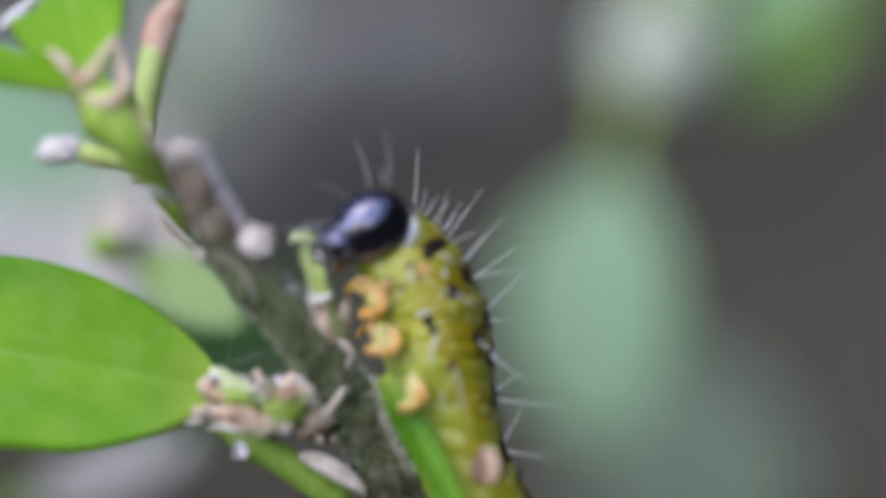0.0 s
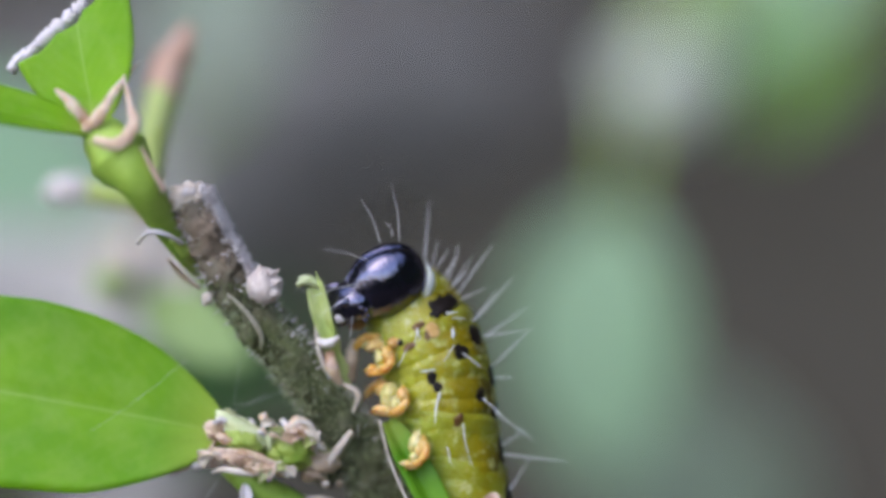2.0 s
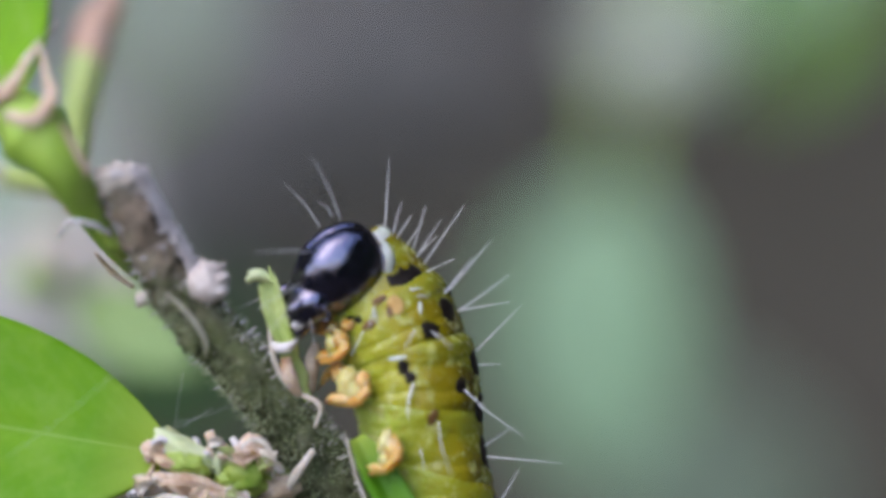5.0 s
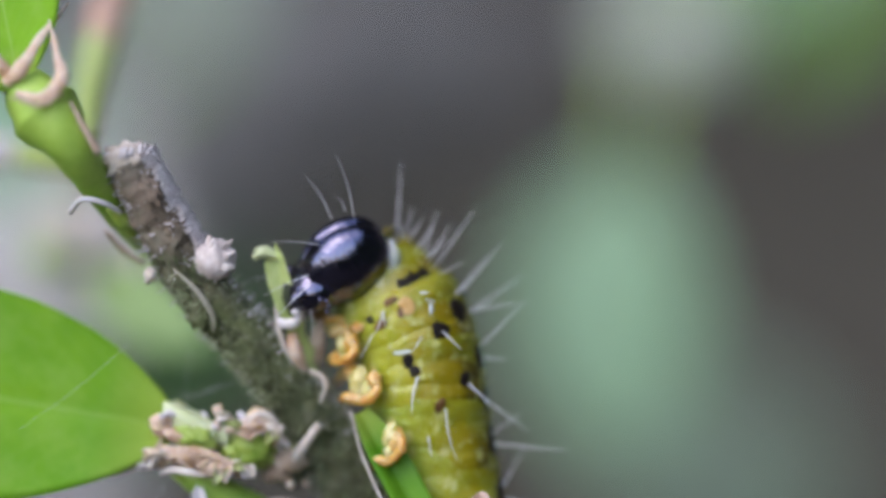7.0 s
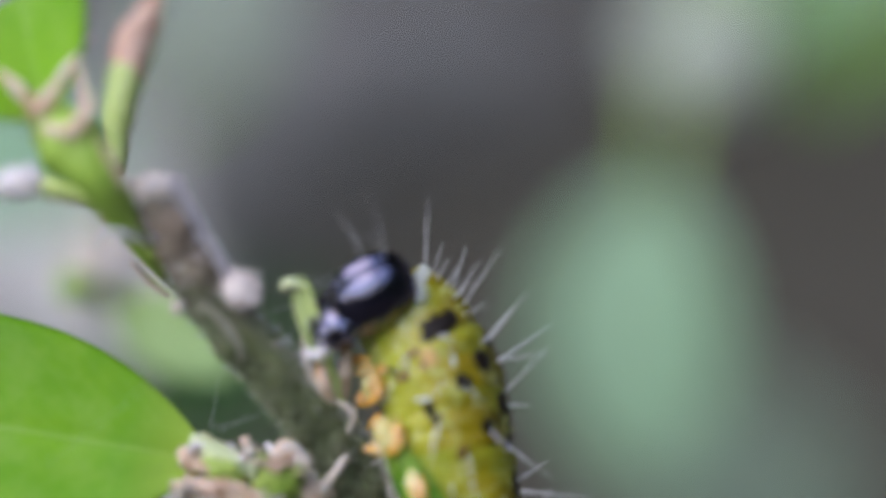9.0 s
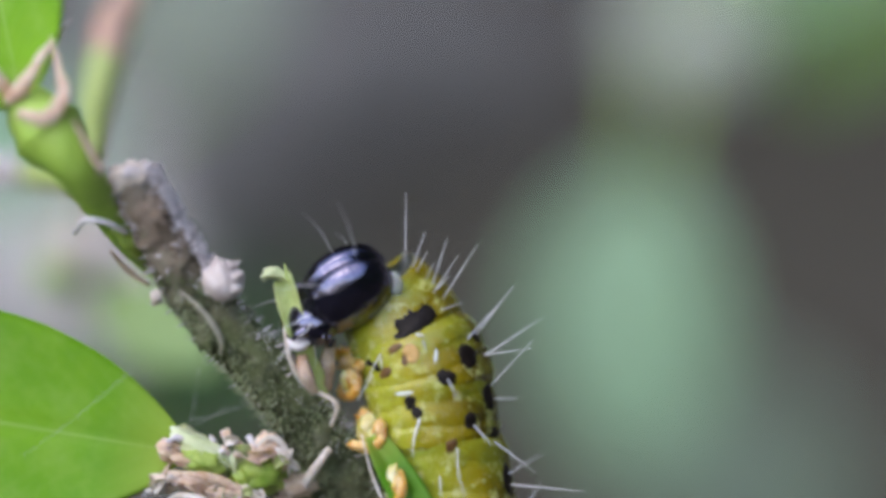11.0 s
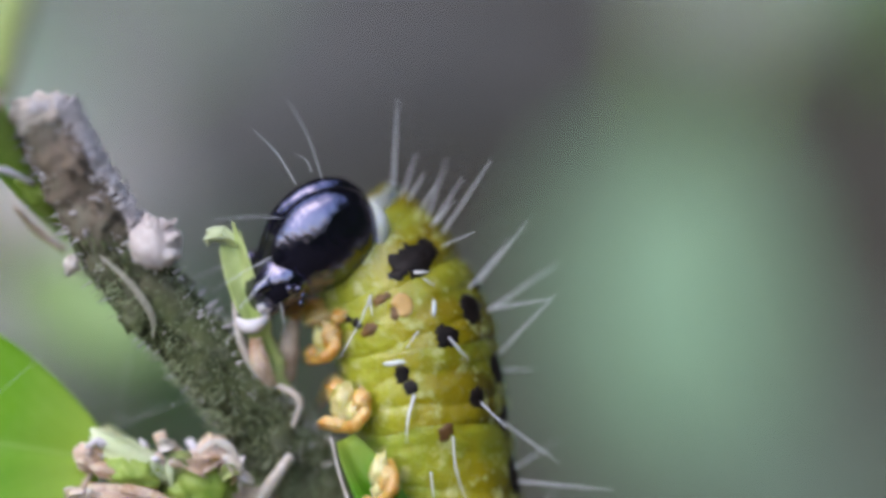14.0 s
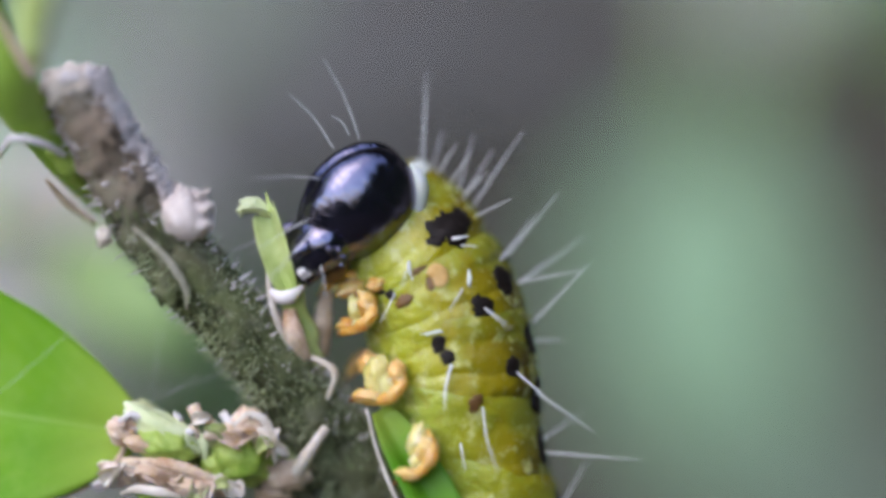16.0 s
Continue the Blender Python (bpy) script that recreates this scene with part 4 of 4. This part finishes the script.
def leg(ob, name, points, radii, label="amber thoracic leg"):
    inv = rest_pose(name).inverted()
    pts = [(inv @ ((Vector(p) - REST) * MM)) / MM for p in points]
    bm = new_bm()
    tube(bm, pts, [r * 0.58 for r in radii], 16, 8, 0.45, 3.2, 0.85)
    made = part("leg", bm, AMBER, ob, label)
    d = (pts[-1] - pts[-2]).normalized()
    part("claw", tube(new_bm(), [pts[-1] - d * 0.05, pts[-1] + d * 0.08, pts[-1] + d * 0.13 + Vector((0, 0, -0.06))], [radii[-1] * 0.7, 0.04, 0.01], 6, 3), CLAW, ob)
    return made


HEAD_AT = Vector((-1.87, -0.9, -0.18))
HEAD_UP, HEAD_FRONT, HEAD_SIDE = Vector((0.836, 0, 0.55)), Vector((-0.55, 0, 0.836)), Vector((0, -1, 0))


def head_pose(dx=0.0, dz=0.0, nod=0.0, twist=0.0, roll=20.0):
    p = (HEAD_AT - REST + Vector((dx, 0, dz))) * MM
    return Matrix.Translation(p) @ pose(0, 0, 0, 0, -nod, 0) @ pose(0, 0, 0, 0, 0, twist) @ Matrix.Rotation(radians(roll), 4, HEAD_UP)


def head_point(f, u, s):
    return HEAD_FRONT * f + HEAD_UP * u + HEAD_SIDE * s


def build_head(cat):
    bm = new_bm()
    bmesh.ops.create_uvsphere(bm, u_segments=56, v_segments=40, radius=1.0)
    for v in bm.verts:
        f, u, s = v.co.x, v.co.z, v.co.y
        front = max(0.0, min(1.0, 0.5 + f * 0.8 + max(u, 0) * 0.6))
        groove = 0.15 * math.exp(-(s / 0.085) ** 2) * front
        suture = 0.035 * math.exp(-((abs(s) - 0.16 - 0.34 * max(0.0, -u)) / 0.05) ** 2) * max(0.0, f) * (1 if u < 0.35 else 0.2)
        lobe = 0.07 * math.exp(-((abs(s) - 0.55) / 0.3) ** 2) * max(0.0, u + 0.4)
        k = 1 - groove - suture + lobe + 0.012 * noise.noise(v.co * 4)
        taper = 1 - 0.22 * max(0.0, -u) ** 1.5
        v.co = head_point(f * (1.01 if f > 0 else 1.11) * k * taper, u * (1.35 if u > 0 else 1.43) * k, s * 0.96 * k * taper)
    head = part("head", bm, HEAD, cat, "glossy black head", at=head_pose())
    bm = new_bm()
    blob(bm, head_point(0.02, -1.02, 0.05), (0.86, 0.84, 0.62), (0, -33, 0), 0.10)
    blob(bm, head_point(0.02, -1.45, 0.15), (0.42, 0.46, 0.34), (0, -33, 0), 0.12)
    part("snout", bm, HEAD, head)
    rim = [head_point(-1.15 * math.sin(radians(a)), 1.40 * math.cos(radians(a)), 0.42) for a in range(8, 84, 9)]
    part("neck_membrane", tube(new_bm(), rim, [0.03, 0.10, 0.15, 0.17, 0.15, 0.11, 0.07, 0.04, 0.02], 12, 5), COLLAR, head, "whitish membrane behind the head")
    # White colour stands for the glossy highlight on the labrum.
    part("labrum", blob(new_bm(), head_point(0.00, -1.58, 0.56), (0.20, 0.12, 0.13), (0, -30, 0), 0.5, 2.4), WHITE_BUD, head, "labrum with its highlight painted white")
    for s in (0.62, -0.62):
        part("antenna", tube(new_bm(), [head_point(0.34, -1.18, s), head_point(0.44, -1.42, s * 1.05), head_point(0.44, -1.62, s * 1.05)], [0.17, 0.13, 0.05], 10, 4), HEAD, head, "short bluish-black antenna")
        part("mandible", blob(new_bm(), head_point(-0.18, -1.62, s * 0.4), (0.26, 0.2, 0.26), (0, 30, 0), 0.15), HEAD, head)
        for k in range(4):
            a = radians(30 + 48 * k)
            part("eye", blob(new_bm(), head_point(-0.12 + 0.26 * math.cos(a), -1.04 + 0.2 * math.sin(a), (0.98 - 0.04 * k) * (1 if s > 0 else -1)), (0.08, 0.07, 0.08), (0, 0, 0), 0.0, 1, 8, 10), HEAD, head)
    part("maxilla", tube(new_bm(), [head_point(-0.50, -1.05, 0.2), head_point(-0.62, -1.3, 0.25), head_point(-0.56, -1.55, 0.25)], [0.26, 0.2, 0.06], 10, 4), BROWN_SPOT, head, "brown maxilla")
    for base, tip in (((0.92, 1.05, 0.2), (2.5, 1.75, -0.2)), ((1.05, -0.05, 0.4), (2.15, -0.95, 0.5)), ((1.0, 0.55, -0.3), (2.3, 0.75, -0.8)), ((0.7, -0.75, 0.6), (1.2, -2.0, 0.8)),
                      ((0.2, -1.2, 0.6), (-0.5, -1.7, 1.1)), ((0.95, 0.95, -0.3), (1.5, 1.0, -0.3)), ((0.35, -1.1, -0.6), (0.9, -2.4, -0.8)), ((0.55, -0.9, 0.75), (0.7, -2.2, 1.2))):
        a, b = head_point(*base), head_point(*tip)
        part("bristle", tube(new_bm(), [a, (a + b) / 2 + HEAD_UP * 0.08, b], [0.013, 0.010, 0.004], 6, 4), HAIR, head)
    return head


def build_caterpillar():
    cat = thing("caterpillar", "yellow-green caterpillar with black warts and white bristles, gripping the twig", "caterpillar", REST)
    ring = {name: build_ring(cat, name, i) for i, name in enumerate(SEGMENTS)}
    head = build_head(cat)
    p1, p2, p3, a1, a2, a3 = list(SEGMENTS)[:6]
    # pale collar between head and first ring
    bm = new_bm()
    grid = []
    for i in range(6):
        line = []
        for k in range(23):
            a = radians(-125 + 9 * k)
            z = 1.05 - (0.10 * (5 - i)) * (0.72 - 0.30 * math.sin(a)) + 0.03 * math.sin(a * 5)
            r = skin_radius(p1, a + math.pi / 2, z / 0.86) + 0.05 - 0.012 * (i - 2.5) ** 2
            line.append(bm.verts.new((r * math.cos(a), r * math.sin(a), z)))
        grid.append(line)
    for i in range(5):
        for k in range(22):
            bm.faces.new((grid[i][k], grid[i][k + 1], grid[i + 1][k + 1], grid[i + 1][k]))
    bmesh.ops.solidify(bm, geom=bm.faces[:], thickness=0.05)
    part("collar", bm, COLLAR, ring[p1], "whitish neck collar")
    # first ring
    wart(ring[p1], p1, 0.05, -0.82, 0.46, 0.36, 30, label="ragged black neck shield", ragged=0.6)
    wart(ring[p1], p1, 0.27, -0.62, 0.26, 0.22, 20, ragged=0.6)
    wart(ring[p1], p1, -0.23, -1.09, 0.20, 0.12, 30, ragged=0.6)
    wart(ring[p2], p2, -0.74, -1.47, 0.20, 0.11, -20, BROWN_SPOT, "brown wart", 0.6)
    wart(ring[p2], p2, -0.30, -1.59, 0.21, 0.25, 0, TAN, "round tan spiracle", 0.1)
    wart(ring[p2], p2, -0.45, -1.74, 0.09, 0.16, 20, BROWN_SPOT, "brown rim of the spiracle", 0.4)
    wart(ring[p2], p2, -1.51, -1.89, 0.17, 0.07, 10, ragged=0.5)
    wart(ring[p2], p2, -1.26, -1.96, 0.13, 0.10, 30, ragged=0.5)
    wart(ring[p2], p2, -0.99, -2.09, 0.21, 0.12, -10, BROWN_SPOT, "brown wart", 0.4)
    # second ring
    wart(ring[p2], p2, 0.99, -1.72, 0.28, 0.34, -15, ragged=0.4)
    wart(ring[p2], p2, 1.04, -1.29, 0.20, 0.16, 0, ragged=0.4)
    wart(ring[p2], p2, 0.57, -2.26, 0.25, 0.23, 0, ragged=0.4)
    wart(ring[p2], p2, 0.84, -2.58, 0.12, 0.12, 0, ragged=0.4)
    # third ring
    wart(ring[p3], p3, -0.30, -3.10, 0.16, 0.19, 20, ragged=0.4)
    wart(ring[p3], p3, -0.12, -3.36, 0.16, 0.15, 20, ragged=0.4)
    wart(ring[p3], p3, 1.51, -3.03, 0.26, 0.36, 0, ragged=0.4)
    wart(ring[p3], p3, 1.17, -3.60, 0.18, 0.25, 0, ragged=0.4)
    wart(ring[p3], p3, 1.67, -4.17, 0.28, 0.38, 0, ragged=0.4)
    # Glints of the wet skin, painted as flat white patches.
    wart(ring[p3], p3, -0.45, -2.86, 0.26, 0.05, 0, COLLAR, "painted white glint", 0.3)
    wart(ring[p2], p2, 0.32, -1.66, 0.045, 0.18, 25, COLLAR, "painted white glint", 0.3)
    # belly rings
    wart(ring[a1], a1, 0.50, -4.29, 0.13, 0.21, 10, BROWN_SPOT, "brown wart", 0.4)
    wart(ring[a1], a1, 1.79, -5.21, 0.26, 0.38, 0, ragged=0.4)
    wart(ring[a2], a2, 2.08, -6.65, 0.26, 0.42, 0, ragged=0.4)
    wart(ring[a3], a3, 2.78, -7.77, 0.3, 0.4, 0, ragged=0.4)
    # legs
    leg(ring[p1], p1, ((-1.50, -0.5, -1.99), (-2.00, -0.7, -1.78), (-2.37, -0.6, -1.85), (-2.64, -0.4, -2.22)), (0.24, 0.22, 0.18, 0.10))
    leg(ring[p1], p1, ((-1.60, -1, -2.08), (-1.51, -1.4, -2.47), (-1.76, -1.35, -2.77), (-2.19, -1, -2.91)), (0.16, 0.22, 0.22, 0.12))
    leg(ring[p2], p2, ((-1.06, -1.3, -3.37), (-1.08, -1.6, -3.76), (-1.39, -1.5, -4.04), (-2.06, -1, -4.06)), (0.16, 0.23, 0.24, 0.12))
    leg(ring[p2], p2, ((-1.58, 0.6, -3.18), (-2.05, 0.6, -3.34), (-2.33, 0.3, -3.71)), (0.30, 0.20, 0.06))
    leg(ring[p3], p3, ((-0.56, -1.5, -4.82), (-0.45, -1.85, -5.21), (-0.64, -1.8, -5.56), (-1.16, -1.55, -5.81)), (0.15, 0.22, 0.22, 0.11))
    for nm, p, sz in ((p1, (-1.83, -1.15, -2.47), (0.17, 0.2, 0.30)), (p2, (-1.56, -1.2, -3.57), (0.26, 0.26, 0.40)), (p2, (-1.33, -1.45, -3.76), (0.16, 0.16, 0.24)), (p3, (-0.76, -1.55, -4.99), (0.20, 0.22, 0.34)), (p1, (-2.17, -0.45, -1.99), (0.30, 0.2, 0.12)), (p1, (-1.73, -1.2, -2.71), (0.20, 0.16, 0.14)), (p3, (-0.76, -1.65, -5.41), (0.18, 0.14, 0.16))):
        p = rest_pose(nm).inverted() @ ((Vector(p) - REST) * MM) / MM
        part("leg_base", blob(new_bm(), p, sz, (0, 25, 0), 0.35, 2.0, 14, 18), LEG_BASE, ring[nm], "pale translucent leg base")
    for nm, p, sz in ((p1, (-1.95, -0.75, -2.05), (0.34, 0.26, 0.16)), (p1, (-1.62, -1.25, -2.32), (0.20, 0.20, 0.24)), (p1, (-2.02, -0.9, -2.74), (0.26, 0.2, 0.12)), (p2, (-1.15, -1.45, -3.52), (0.18, 0.2, 0.26)), (p2, (-1.72, -1.3, -3.98), (0.32, 0.22, 0.13)), (p2, (-1.72, -0.7, -3.34), (0.26, 0.3, 0.22)), (p3, (-0.60, -1.75, -5.18), (0.17, 0.16, 0.26)), (p3, (-0.92, -1.7, -5.66), (0.26, 0.16, 0.13)), (p1, (-1.45, -1.15, -1.95), (0.20, 0.2, 0.13))):
        p = rest_pose(nm).inverted() @ ((Vector(p) - REST) * MM) / MM
        part("leg_joint", blob(new_bm(), p, sz, (0, 25, 0), 0.5, 2.4, 14, 18), LEG_FLESH, ring[nm], "salmon leg joint")
    # soft folds of skin under the head
    for p, sz in (((-1.62, -0.35, -1.62), (0.50, 0.62, 0.34)), ((-1.42, -0.55, -1.98), (0.42, 0.55, 0.32))):
        p = rest_pose(p1).inverted() @ ((Vector(p) - REST) * MM) / MM
        part("neck_fold", blob(new_bm(), p, sz, (0, -60, 0), 0.18, 1.6, 18, 24), SKIN, ring[p1])
    # bristles
    for row in ((-0.37, 0.55, 0.12, 0.1, 1.85), (-0.07, 0.35, 0.40, -0.2, 0.60), (0.05, 0.05, 0.45, -0.5, 0.62), (0.37, -0.18, 0.50, -0.3, 0.50), (0.20, -0.08, 0.30, 0.5, 1.1, 0.016), (0.27, -0.28, 0.62, 0.3, 0.95, 0.016), (-0.20, 0.42, 0.20, 0.5, 0.8, 0.014), (0.52, -0.65, 0.75, -0.4, 0.35, 0.016),
                (0.47, -0.45, 1.05, 0.0, 1.5), (0.27, -1.19, 0.40, -0.8, 0.0), (0.35, -1.99, -0.30, -0.6, -0.5), (-0.74, -1.49, -0.1, -0.9, -0.5), (-1.04, -2.09, -0.3, -0.5, -0.6), (-0.77, -1.52, 0.1, -0.25, -0.35, 0.03), (0.10, -1.07, 0.35, -0.25, 0.06, 0.04), (0.37, -1.32, -0.18, -0.2, -0.5, 0.035)):
        bristle(ring[p1], p1, *row)
    for row in ((1.15, -1.24, 1.1, -0.2, 1.3), (1.27, -1.77, 1.35, -0.3, 0.22), (1.31, -1.79, 1.3, 0.8, 0.9), (0.60, -2.26, 0.55, -1.0, -0.4), (0.94, -1.32, 0.7, 0.9, 0.9)):
        bristle(ring[p2], p2, *row)
    for row in ((1.64, -3.08, 0.60, 0.3, 0.0), (1.57, -2.75, 1.2, -0.4, 1.2), (1.61, -4.08, 1.2, -0.2, -0.85), (1.22, -3.67, 0.6, -0.6, -0.5), (-0.05, -3.50, -0.14, -0.3, -0.95, 0.035, 0.06)):
        bristle(ring[p3], p3, *row)
    for row in ((0.64, -4.37, 0.30, -0.6, -1.3, 0.018, 0.1), (1.82, -5.34, 1.95, -0.2, -0.18), (1.77, -5.09, 0.8, 0.8, 0.5), (0.18, -5.09, 0.1, -0.5, -0.5)):
        bristle(ring[a1], a1, *row)
    for row in ((2.14, -6.76, 1.3, -0.3, -0.2), (2.08, -6.51, 0.6, 0.6, 1.0)):
        bristle(ring[a2], a2, *row)
    return cat, ring, head


build_ground()
build_backdrop()
build_light_shell()
build_grey_branch()
build_far_leaves()
twig = build_twig()
build_silk()
caterpillar, rings, head = build_caterpillar()
focus = new("focus_point")
focus.empty_display_size = MM
cam.data.dof.focus_object = focus


def motions():
    """The caterpillar gnaws: head and front rings nod, lift and twist a little."""
    rows = {}
    rows["prothorax"] = (
        (0, -0.08, 0.19, 5), (0.5, 0.07, -0.11, 4), (1, -0.04, -0.00, 3), (1.5, -0.01, 0.17, 2),
        (2, 0.00, -0.13, 1), (2.5, -0.17, 0.21, 2), (3, 0.02, -0.03, 1), (3.5, 0.01, -0.05, 0),
        (4, -0.08, 0.17, -1), (4.5, -0.26, 0.54, -2), (7, -0.04, -0.16, -7), (7.5, 0.08, 0.15, -6),
        (8, 0.30, -0.08, -12), (8.5, -0.00, -0.33, -13), (11, 0.00, -0.34, -27), (11.5, 0.13, -0.21, -22),
        (12, -0.05, -0.15, -18), (12.5, -0.03, 0.28, -13), (13, -0.07, 0.43, -12), (13.5, 0.06, 0.34, -12),
        (14, 0.05, 0.21, -13), (14.5, -0.25, -0.05, -8), (15, -0.16, 0.08, -10), (15.5, -0.08, 0.02, -7),
        (16, -0.09, 0.11, -3))
    rows["mesothorax"] = (
        (0, -0.09, 0.35, 3), (0.5, 0.06, -0.01, 2.4), (1, -0.02, 0.06, 1.8), (1.5, -0.06, 0.29, 1.2),
        (2, 0.00, -0.09, 0.6), (2.5, -0.12, 0.37, 1.2), (3, -0.04, 0.11, 0.6), (3.5, 0.01, -0.03, 0),
        (4, 0.01, 0.13, -0.6), (4.5, -0.20, 0.65, -1.2), (7, 0.07, -0.02, -4.2), (7.5, -0.03, 0.25, -3.6),
        (8, 0.21, -0.16, -7.2), (8.5, 0.06, -0.45, -7.8), (11, 0.20, -0.58, -16.2), (11.5, 0.27, -0.34, -13.2),
        (12, 0.14, -0.35, -10.8), (12.5, 0.19, 0.07, -7.8), (13, 0.08, 0.28, -7.2), (13.5, 0.18, 0.10, -7.2),
        (14, 0.17, -0.04, -7.8), (14.5, 0.02, -0.14, -4.8), (15, 0.05, -0.06, -6), (15.5, 0.05, -0.08, -4.2),
        (16, 0.01, -0.11, -1.8))
    rows["metathorax"] = (
        (0, 0.05, 0.35, 2), (0.5, 0.08, 0.00, 1.6), (1, -0.01, 0.07, 1.2), (1.5, 0.04, 0.26, 0.8),
        (2, 0.00, -0.01, 0.4), (2.5, 0.00, 0.33, 0.8), (3, 0.06, 0.12, 0.4), (3.5, 0.03, -0.03, 0),
        (4, 0.04, 0.14, -0.4), (4.5, -0.02, 0.54, -0.8), (7, 0.06, 0.02, -2.8), (7.5, 0.06, 0.33, -2.4),
        (8, 0.19, -0.08, -4.8), (8.5, -0.03, -0.34, -5.2), (11, 0.03, -0.43, -10.8), (11.5, 0.15, -0.27, -8.8),
        (12, 0.04, -0.27, -7.2), (12.5, 0.11, 0.11, -5.2), (13, 0.06, 0.29, -4.8), (13.5, 0.15, 0.08, -4.8),
        (14, 0.08, 0.01, -5.2), (14.5, -0.04, -0.01, -3.2), (15, -0.02, 0.06, -4), (15.5, 0.02, 0.02, -2.8),
        (16, -0.02, -0.00, -1.2))
    rows["belly_ring"] = (
        (0, -0.01, 0.24, 1.2), (0.5, 0.09, -0.02, 1), (1, 0.02, 0.01, 0.8), (1.5, 0.02, 0.23, 0.5),
        (2, 0.01, -0.05, 0.2), (2.5, -0.06, 0.35, 0.5), (3, 0.00, 0.17, 0.2), (3.5, 0.02, -0.02, 0),
        (4, 0.05, 0.07, -0.2), (4.5, -0.10, 0.43, -0.5), (7, 0.05, 0.05, -1.8), (7.5, -0.08, 0.26, -1.5),
        (8, 0.04, -0.05, -3), (8.5, -0.03, -0.35, -3.2), (11, 0.14, -0.39, -6.8), (11.5, 0.19, -0.24, -5.5),
        (12, 0.18, -0.27, -4.5), (12.5, 0.18, 0.07, -3.2), (13, 0.05, 0.22, -3), (13.5, 0.09, 0.11, -3),
        (14, 0.08, 0.00, -3.2), (14.5, -0.07, -0.03, -2), (15, -0.03, 0.08, -2.5), (15.5, -0.03, 0.05, -1.8),
        (16, -0.12, 0.00, -0.8))
    for name, moves in rows.items():
        walk(rings[name], [(t, rest_pose(name, dx, dz, twist)) for t, dx, dz, twist in moves])
    walk(rings["belly_ring_2"], [(t, rest_pose("belly_ring_2", dx * 0.5, dz * 0.5, twist * 0.5)) for t, dx, dz, twist in rows["belly_ring"]])
    walk(rings["belly_ring_3"], [(t, rest_pose("belly_ring_3", dx * 0.2, dz * 0.2, 0)) for t, dx, dz, twist in rows["belly_ring"]])
    # the plane of sharpness drifts to and fro through the twig
    walk(focus, [(t, pose(0, y * MM, 0)) for t, y in (
        (0, 2.2), (0.5, 1.8), (1, 1.3), (1.5, 0.8), (2, -1.6), (2.5, -1.4), (3, 0.0), (3.5, -1.0), (4, 0.2), (4.5, 0.0), (7, -2.1), (7.5, 1.8), (8, 2.0),
        (8.5, 1.9), (11, -0.9), (11.5, -1.2), (12, -1.8), (12.5, -1.3), (13, -1.0), (13.5, -1.5), (14, -1.3), (14.5, -1.3), (15, -0.9), (15.5, -1.2), (16, -1.1))])
    walk(head, [(t, head_pose(dx, dz, nod, twist, roll)) for t, dx, dz, nod, twist, roll in (
        (0, -0.13, 0.23, -8, 2.5, 15), (0.5, 0.12, 0.04, -0.1, 2, 18), (1, 0.06, 0.08, 3.9, 1.5, 20), (1.5, 0.10, 0.07, 1.2, 1, 18),
        (2, 0.09, -0.09, -0.9, 0.5, 25), (2.5, -0.04, -0.04, 2.1, 1, 22), (3, 0.19, -0.07, -5, 0.5, 22), (3.5, -0.00, -0.05, 0, 0, 22),
        (4, 0.01, 0.05, 5.6, -0.5, 15), (4.5, -0.20, 0.07, 13.8, -1, 20), (7, -0.20, -0.35, 5, -3.5, 35), (7.5, 0.03, 0.05, 2.8, -3, 30),
        (8, -0.08, -0.24, 5.1, -6, 40), (8.5, -0.15, -0.38, 1.5, -6.5, 42), (11, -0.43, -0.56, 3.5, -13.5, 55), (11.5, -0.19, -0.44, 0, -11, 45),
        (12, -0.29, -0.29, 5.4, -9, 42), (12.5, -0.17, -0.13, 11.8, -6.5, 35), (13, -0.26, -0.16, 12.8, -6, 32), (13.5, -0.13, -0.11, 10.8, -6, 28),
        (14, -0.26, -0.18, 10.8, -6.5, 33), (14.5, -0.46, -0.30, 14, -4, 28), (15, -0.48, -0.37, 7.4, -5, 38), (15.5, -0.22, -0.32, 5.9, -3.5, 36),
        (16, -0.15, -0.08, 12.7, -1.5, 25))])


motions()
